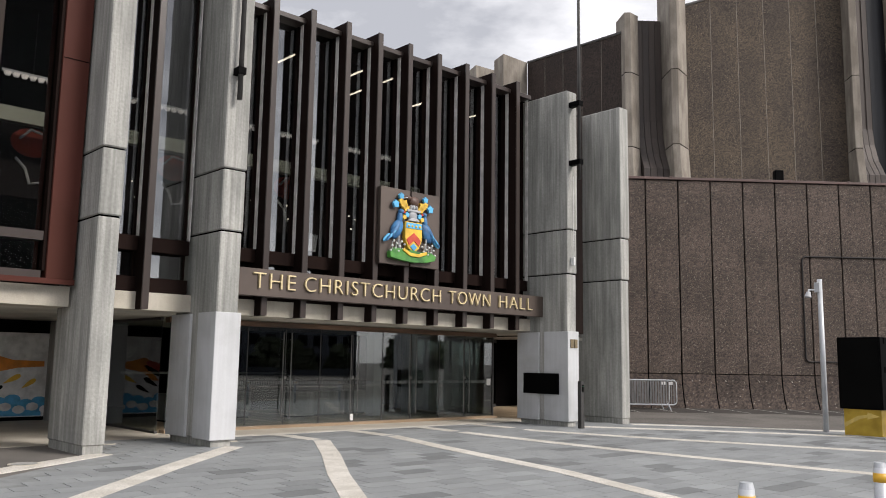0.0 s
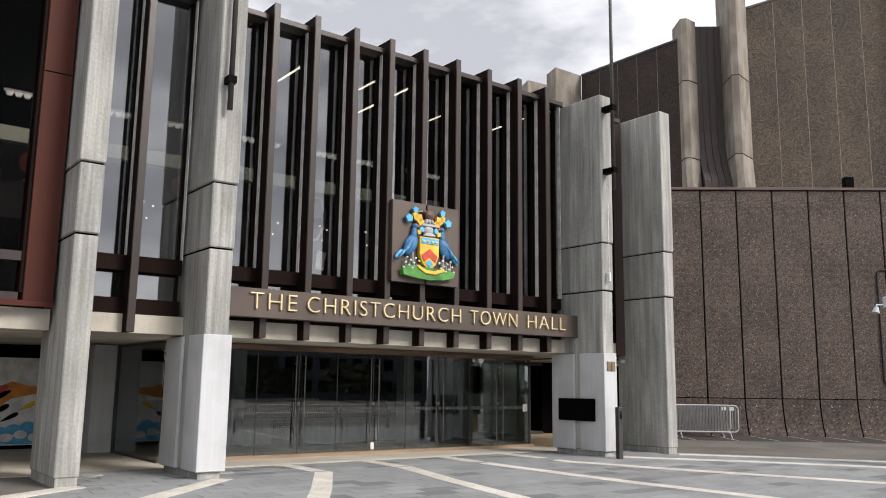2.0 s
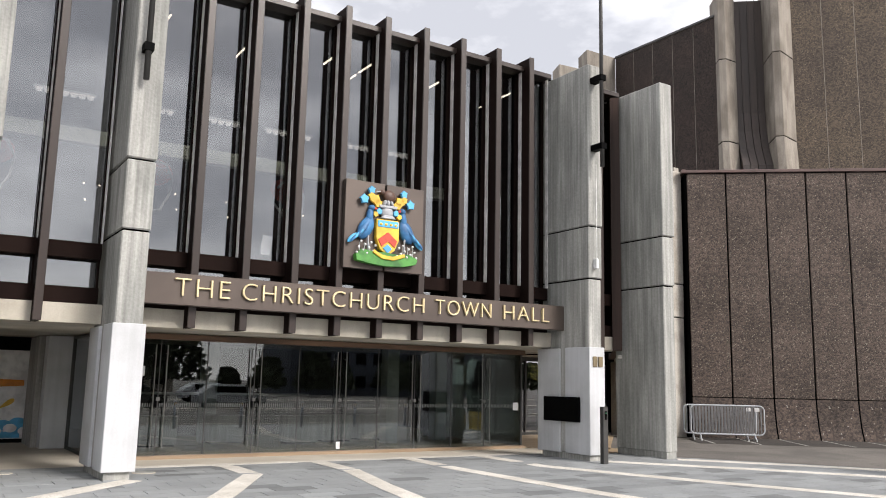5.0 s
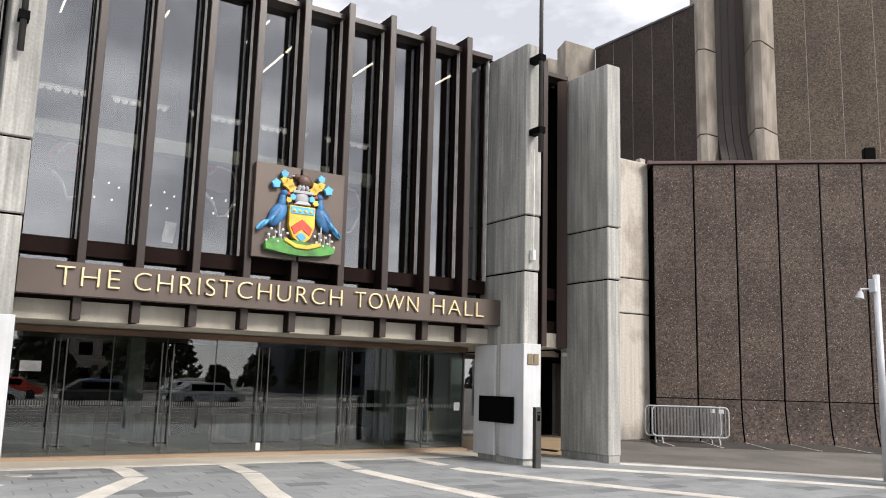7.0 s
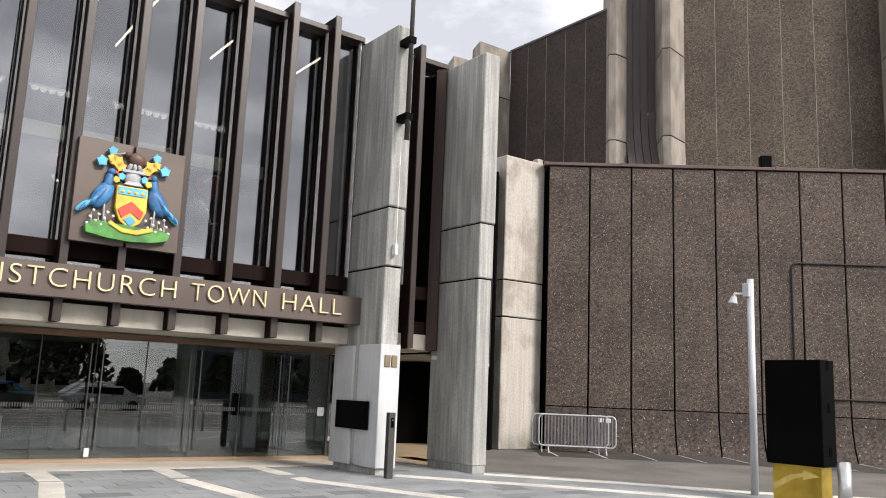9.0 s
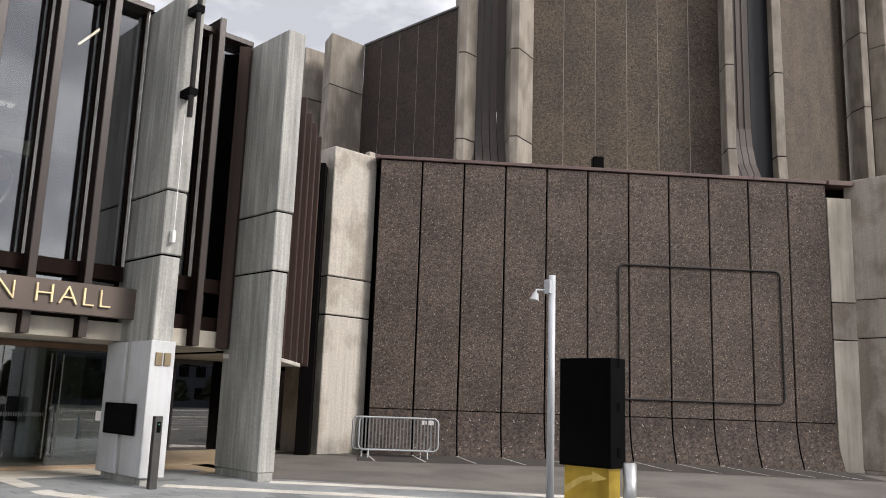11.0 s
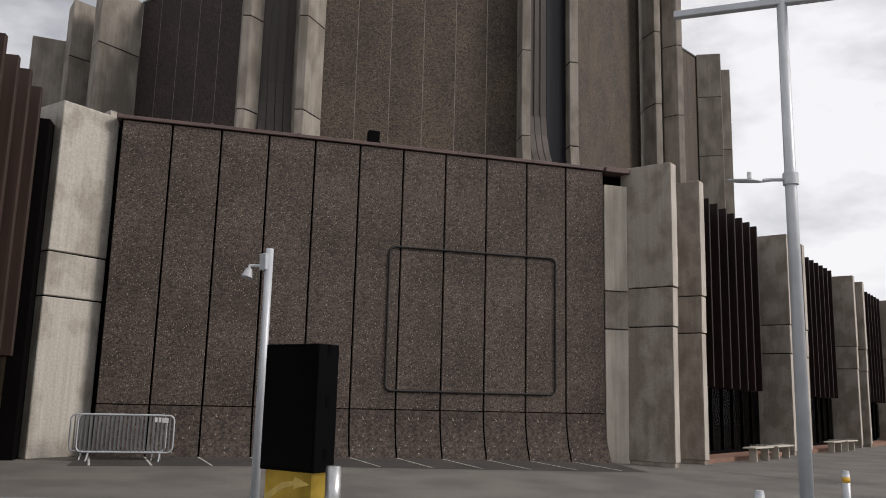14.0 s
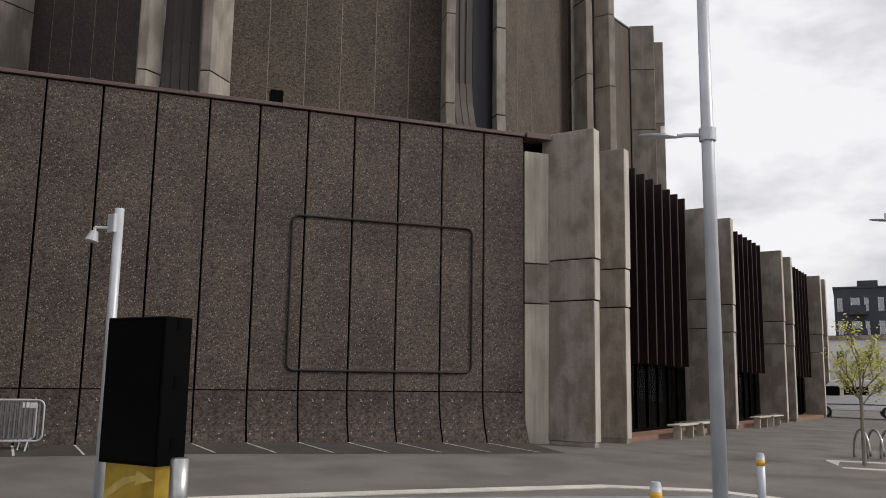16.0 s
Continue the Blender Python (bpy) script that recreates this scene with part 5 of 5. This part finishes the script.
for i in range(6):
    st = thing("cycle_stand", "curved steel cycle stand behind the street tree", "cycle stand", pose(25.75 + 0.22 * i, 26.0 - 0.2 * i, ground_z(1.5, 37.5), 0, 0, 72), "cycle stands")
    part("hoop", sweep([(0.42 * math.cos(a), 0, 0.1 + 0.6 * math.sin(a)) for a in (math.pi * k / 14 - 0.2 for k in range(16))], 0.03, 8), M_STEEL, st, "", True)

# ---- van and buildings in the distance ----
VM = pose(47.5, 49.5, ground_z(3.8, 68.5), 0, 0, 138)
van = thing("white_van", "white panel van parked along the street", "van", VM)
prof = [(-2.6, 0.45), (2.35, 0.45), (2.6, 0.8), (2.5, 1.15), (1.95, 1.3), (1.25, 2.15), (0.9, 2.25), (-2.5, 2.25), (-2.62, 1.9)]
bm = prism(prof, -0.95, 0.95, 0.05)
bm.transform(Matrix.Rotation(radians(90), 4, "X"))
part("body", bm, plain("white_vehicle_paint", (0.86, 0.86, 0.87), 0.3, second=(0.82, 0.82, 0.83)), van)
for a, b in ((-0.965, -0.94), (0.94, 0.965)):
    part("side_window", box(-0.75, 0.55, a, b, 1.35, 1.85), M_BLACK, van)
    part("cab_window", box(0.75, 1.5, a, b, 1.3, 1.85), M_BLACK, van)
    part("trim_strip", box(-2.5, 2.3, a, b, 0.78, 0.84), M_DARKSTEEL, van)
part("tail_light", box(-2.66, -2.6, 0.78, 0.92, 0.9, 1.4), M_RED, van)
M_TYRE = plain("black_rubber", (0.015, 0.015, 0.015), 0.8)
for x in (-1.7, 1.6):
    for s in (-1, 1):
        w = part("wheel", rod((x, s * 0.7, 0.36), (x, s * 0.97, 0.36), 0.36, sides=20), M_TYRE, van)
        part("rim", rod((x, s * 0.9, 0.36), (x, s * 0.98, 0.36), 0.2, sides=14), M_STEEL, w)

M_APT = mat("dark_grey_cladding", (0.05, 0.056, 0.072), 0.7, scale=0.3, grain=0.05, bump=0)
M_OLD = mat("pale_rendered_wall", (0.74, 0.73, 0.7), 0.85, scale=0.3, grain=0.05, bump=0)
AM = pose(85.7, 88.1, -1.7, 0, 0, -42.8)
apt = thing("apartment_building", "dark grey apartment block with balconies and pale windows", "building", AM)
part("wall", box(-3.2, 40, 0, 12, -1, 14.4), M_APT, apt)
part("roof_plant", box(-0.6, 1.6, 1, 4, 14.4, 15.4), M_APT, apt)
part("roof_edge", box(-3.3, 40.1, -0.15, 12, 14.4, 14.6), M_DARKSTEEL, apt)
for fl_ in range(4):
    for k in range(14):
        x = -2.8 + 1.45 * k
        wd = (0.5, 0.95, 0.4, 0.55)[k % 4]
        win = part("window", box(x, x + wd, -0.06, 0.05, 3.4 + 2.75 * fl_, 5.0 + 2.75 * fl_), M_GLASS, apt)
        part("frame", box(x - 0.06, x, -0.1, 0.05, 3.35 + 2.75 * fl_, 5.05 + 2.75 * fl_), M_PAPER, win)
        if k % 4 == 1:
            part("rail", box(x - 0.25, x + 1.5, -1.15, -1.1, 3.1 + 2.75 * fl_, 4.05 + 2.75 * fl_), M_APT, apt)
            part("balcony", box(x - 0.3, x + 1.55, -1.2, 0.0, 2.95 + 2.75 * fl_, 3.1 + 2.75 * fl_), M_DARKSTEEL, apt)
OM = pose(69.7, 75.9, -0.7, 0, 0, -42.8)
old = thing("arcaded_building", "pale rendered low building with a row of arched openings", "building", OM)
part("wall", box(-2.6, 34, 0, 8, -1, 6.6), M_OLD, old)
part("cornice", box(-2.7, 34.1, -0.2, 8, 6.4, 6.8), M_CONC_WARM, old)
for k in range(10):
    x = -1.6 + 2.35 * k
    pts = [(x - 0.8, -0.4), (x + 0.8, -0.4)] + [(x + 0.8 * math.cos(a), 1.6 + 1.1 * math.sin(a)) for a in (math.pi * j / 10 for j in range(11))]
    bm = prism(pts, 0.0, 0.08)
    bm.transform(Matrix.Translation((0, 0.02, 0)) @ Matrix.Rotation(radians(90), 4, "X"))
    part("arched_opening", bm, M_APT, old)
    part("window", box(x - 0.3, x + 0.3, -0.05, 0.05, 4.1, 5.3), M_APT, old)

# ---- far side of the street, seen mirrored in the glass ----
for k, (u, w, h, mm) in enumerate(((-70, 26, 6.5, M_CONC_WARM), (-36, 18, 7, M_CONC_WARM), (-8, 22, 4, M_APT), (24, 16, 6.2, M_CONC_WARM), (60, 30, 6.5, M_APT))):
    b = thing("street_building", "plain building across the street from the hall", "building", FM @ pose(u, -70 - 6 * (k % 2), LOWZ, 0, 0, 180), "buildings across the street")
    part("wall", box(-w / 2, w / 2, 0, 10, -0.5, h), mm, b)
    part("parapet", box(-w / 2 - 0.1, w / 2 + 0.1, -0.15, 10, h, h + 0.4), M_DARKSTEEL, b)
    for fl_ in range(int(h // 3)):
        for j in range(int(w // 2.6)):
            x = -w / 2 + 1.0 + 2.6 * j
            part("window", box(x, x + 1.5, -0.06, 0.05, 0.9 + 3.0 * fl_, 2.4 + 3.0 * fl_), M_BLACK, b)
rw = random.Random(11)
wv, wf_ = [], []
for k in range(40):
    cu_, cv_, ch = -75 + 4.1 * k + rw.uniform(-2, 2), -52 - rw.uniform(0, 12), rw.uniform(2.5, 7.0)
    for _ in range(340):
        a, q = rw.uniform(0, 6.28), rw.random() ** 0.5
        z = ch * (0.25 + 0.75 * rw.random())
        w = ch * 0.55 * q * (1.15 - 0.7 * z / ch)
        c = Vector((cu_ + w * math.cos(a), cv_ + w * math.sin(a), z))
        x = Vector((rw.uniform(-1, 1), rw.uniform(-1, 1), rw.uniform(-1, 1))).normalized() * rw.uniform(0.25, 0.5)
        y = x.orthogonal() * 0.8
        i = len(wv)
        wv += [tuple(c - x), tuple(c + y), tuple(c + x), tuple(c - y)]
        wf_.append((i, i + 1, i + 2, i + 3))
me = bpy.data.meshes.new("street_trees")
me.from_pydata(wv, [], wf_)
me.materials.append(mat("dark_far_foliage", (0.05, 0.06, 0.03), 0.8, second=(0.03, 0.035, 0.02), scale=0.5, bump=0))
woods = tagged(new("street_trees", me), "dark leafy trees across the street from the hall", "trees", "", "stuff")
woods.matrix_world = FM @ pose(0, 0, LOWZ)
mk = thing("road_markings", "pale kerbs and painted lines along the street", "road marking", FM @ pose(0, 0, LOWZ), kind="structure")
for v, w, mm in ((-2.4, 0.25, M_SLAB), (-6.0, 0.12, M_LINE), (-9.4, 0.12, M_LINE), (-12.8, 0.12, M_LINE), (-16.2, 0.3, M_SLAB), (-18.0, 1.6, M_SLAB), (-26.0, 0.15, M_LINE), (-38.0, 2.0, M_SLAB)):
    part("line", box(-60, 70, v - w, v, 0.001, 0.012), mm, mk)
CARC = (M_WHITE, M_DARKSTEEL, M_GREY, M_RED, M_BLUE)
for k in range(16):
    c = thing("parked_car", "parked car across the street", "car", FM @ pose(-22 + 6.1 * (k % 8) + 2.3 * (k // 8), -20.5 - 12.0 * (k // 8), LOWZ), "parked cars")
    prof = [(-2.1, 0.3), (2.1, 0.3), (2.15, 0.7), (1.3, 0.9), (0.7, 1.4), (-1.2, 1.42), (-1.9, 0.95), (-2.15, 0.8)]
    bm = prism(prof, -0.85, 0.85, 0.06)
    bm.transform(Matrix.Rotation(radians(90), 4, "X"))
    part("body", bm, CARC[k % 5], c)
    part("side_glass", box(-1.2, 0.75, 0.84, 0.865, 0.92, 1.3), M_BLACK, c)
    for x in (-1.35, 1.35):
        for s in (-1, 1):
            part("wheel", rod((x, s * 0.65, 0.3), (x, s * 0.87, 0.3), 0.3, sides=16), M_TYRE, c)


# ---- plaza paving ----
# the plaza lies in a tilted plane: local y runs along v from the crease at v = 12.4
PM = FM @ Matrix.Translation((0, 12.4, 0)) @ Matrix.Rotation(math.atan(SLOPE), 4, "X")


def left_edge(v):
    return 4.25 - (12.3 - v) * 1.27


def right_edge(v):
    return 17.3 + (12.3 - v) * 1.01 if v > 2.6 else 27.1


def in_plaza(u, v):
    return left_edge(v) + 0.1 < u < right_edge(v) - 0.1


bed = thing("plaza_pavement", "grey bluestone paving laid in running bond with scattered darker stones", "pavement", PM, kind="structure")
q = [(left_edge(12.3), -0.0), (left_edge(-1.4), -13.8), (27.1, -13.8), (27.1, 2.6 - 12.4), (right_edge(12.3), -0.0)]
part("bedding", prism(q, 0.001, 0.004), M_GROUT, bed)
part("porch_bedding", prism([(4.2, 0.0), (17.2, 0.0), (17.2, 2.0), (4.2, 2.0)], 0.001, 0.004), M_GROUT, bed).matrix_local = Matrix.Rotation(-math.atan(SLOPE), 4, "X")
LX, LY, J = 0.6, 0.3, 0.006
stone = box(J, LX - J, J, LY - J, 0.003, 0.011)
stone_me = bpy.data.meshes.new("paver")
stone.to_mesh(stone_me)
stone.free()
stone_me.materials.append(M_PAVER)
rv, rf = [], []
for r in range(-46, 1):
    y = LY * r - 0.02
    v = 12.4 + y
    shift = LX * ((r * 0.37) % 1.0)
    for c in range(-26, 48):
        x = c * LX + shift
        if not (in_plaza(x, v) and in_plaza(x + LX, v) and in_plaza(x, v + LY) and in_plaza(x + LX, v + LY)):
            continue
        if 7.0 < v < 10.6 and 3.0 < x < 8.6:
            link("paver", stone_me, bed).location = (x, y, 0)
            continue
        i = len(rv)
        for z in (0.003, 0.011):
            rv += [(x + J, y + J, z), (x + LX - J, y + J, z), (x + LX - J, y + LY - J, z), (x + J, y + LY - J, z)]
        rf += [(i + 4, i + 5, i + 6, i + 7), (i, i + 1, i + 5, i + 4), (i + 1, i + 2, i + 6, i + 5), (i + 2, i + 3, i + 7, i + 6), (i + 3, i, i + 4, i + 7)]
me = bpy.data.meshes.new("paver_field")
me.from_pydata(rv, [], rf)
me.materials.append(M_PAVER)
tagged(link("paver_field", me, bed, "rows of grey bluestone pavers"), kind="stuff")
rv, rf = [], []
for r in range(0, 7):
    y = LY * r + 0.02
    shift = LX * ((r * 0.37) % 1.0)
    for c in range(7, 29):
        x = c * LX + shift
        if not (4.3 < x and x + LX < 17.0):
            continue
        i = len(rv)
        for z in (0.003, 0.011):
            rv += [(x + J, y + J, z), (x + LX - J, y + J, z), (x + LX - J, y + LY - J, z), (x + J, y + LY - J, z)]
        rf += [(i + 4, i + 5, i + 6, i + 7), (i, i + 1, i + 5, i + 4), (i + 1, i + 2, i + 6, i + 5), (i + 2, i + 3, i + 7, i + 6), (i + 3, i, i + 4, i + 7)]
me = bpy.data.meshes.new("porch_paver_field")
me.from_pydata(rv, [], rf)
me.materials.append(M_PAVER)
pf = tagged(link("porch_paver_field", me, bed, "rows of grey bluestone pavers"), kind="stuff")
pf.matrix_local = Matrix.Rotation(-math.atan(SLOPE), 4, "X")

# pale pebble strips fanning out from the entrance
STRIPS = (
    ((4.34, 12.53), (3.51, 12.03), (2.69, 11.57), (-4.0, 7.8)),
    ((6.4, 12.43), (4.6, 10.85), (2.9, 9.26), (-1.5, 5.2)),
    ((8.1, 13.99), (8.2, 13.7), (8.16, 12.5), (7.2, 10.85), (6.17, 9.22), (5.32, 7.74), (2.4, 2.6)),
    ((9.9, 13.99), (9.83, 12.57), (9.5, 10.9), (9.3, 9.4), (9.1, 7.8), (8.56, 5.79), (7.5, 1.5)),
    ((11.75, 13.99), (11.6, 12.3), (11.85, 10.6), (12.1, 9.2), (12.65, 7.1), (13.27, 5.2), (14.9, 0.0)),
    ((13.4, 13.99), (13.35, 12.0), (14.1, 10.6), (14.8, 9.4), (15.95, 7.65), (16.82, 6.3), (19.5, 2.2)),
    ((15.1, 12.2), (17.2, 10.3), (18.7, 8.8), (20.4, 6.9), (22.2, 4.4)),
    ((16.9, 12.05), (18.8, 10.4), (20.3, 8.9), (23.6, 6.7), (26.5, 4.6), (27.3, 3.1), (27.2, 2.2), (26.4, -1.0)),
)
strips = thing("pebble_strips", "pale exposed pebble strips fanning across the plaza", "paving strip", FM, kind="structure")
for s in STRIPS:
    pts = [Vector(p) for p in s]
    fine = []
    for a, b in zip(pts, pts[1:]):
        n = max(1, int((b - a).length / 0.8))
        fine += [a.lerp(b, i / n) for i in range(n)]
    fine.append(pts[-1])
    bm = bmesh.new()
    prev = None
    for i, p in enumerate(fine):
        d = (fine[min(i + 1, len(fine) - 1)] - fine[max(i - 1, 0)]).normalized()
        nrm = Vector((-d.y, d.x)) * 0.15
        row = []
        for k in (-1, 1):
            e = p + nrm * k
            z = ground_z(e.y)
            row += [bm.verts.new((e.x, e.y, z + 0.016)), bm.verts.new((e.x, e.y, z))]
        if prev:
            a0, a1, b0, b1 = prev
            c0, c1, d0, d1 = row
            bm.faces.new((a0, c0, d0, b0))
            bm.faces.new((a0, a1, c1, c0))
            bm.faces.new((b0, d0, d1, b1))
        prev = row
    part("strip", bm, M_STRIP, strips)
part("strip", box(6.45, 15.9, 14.0, 14.25, 0.0, 0.016), M_STRIP, strips)
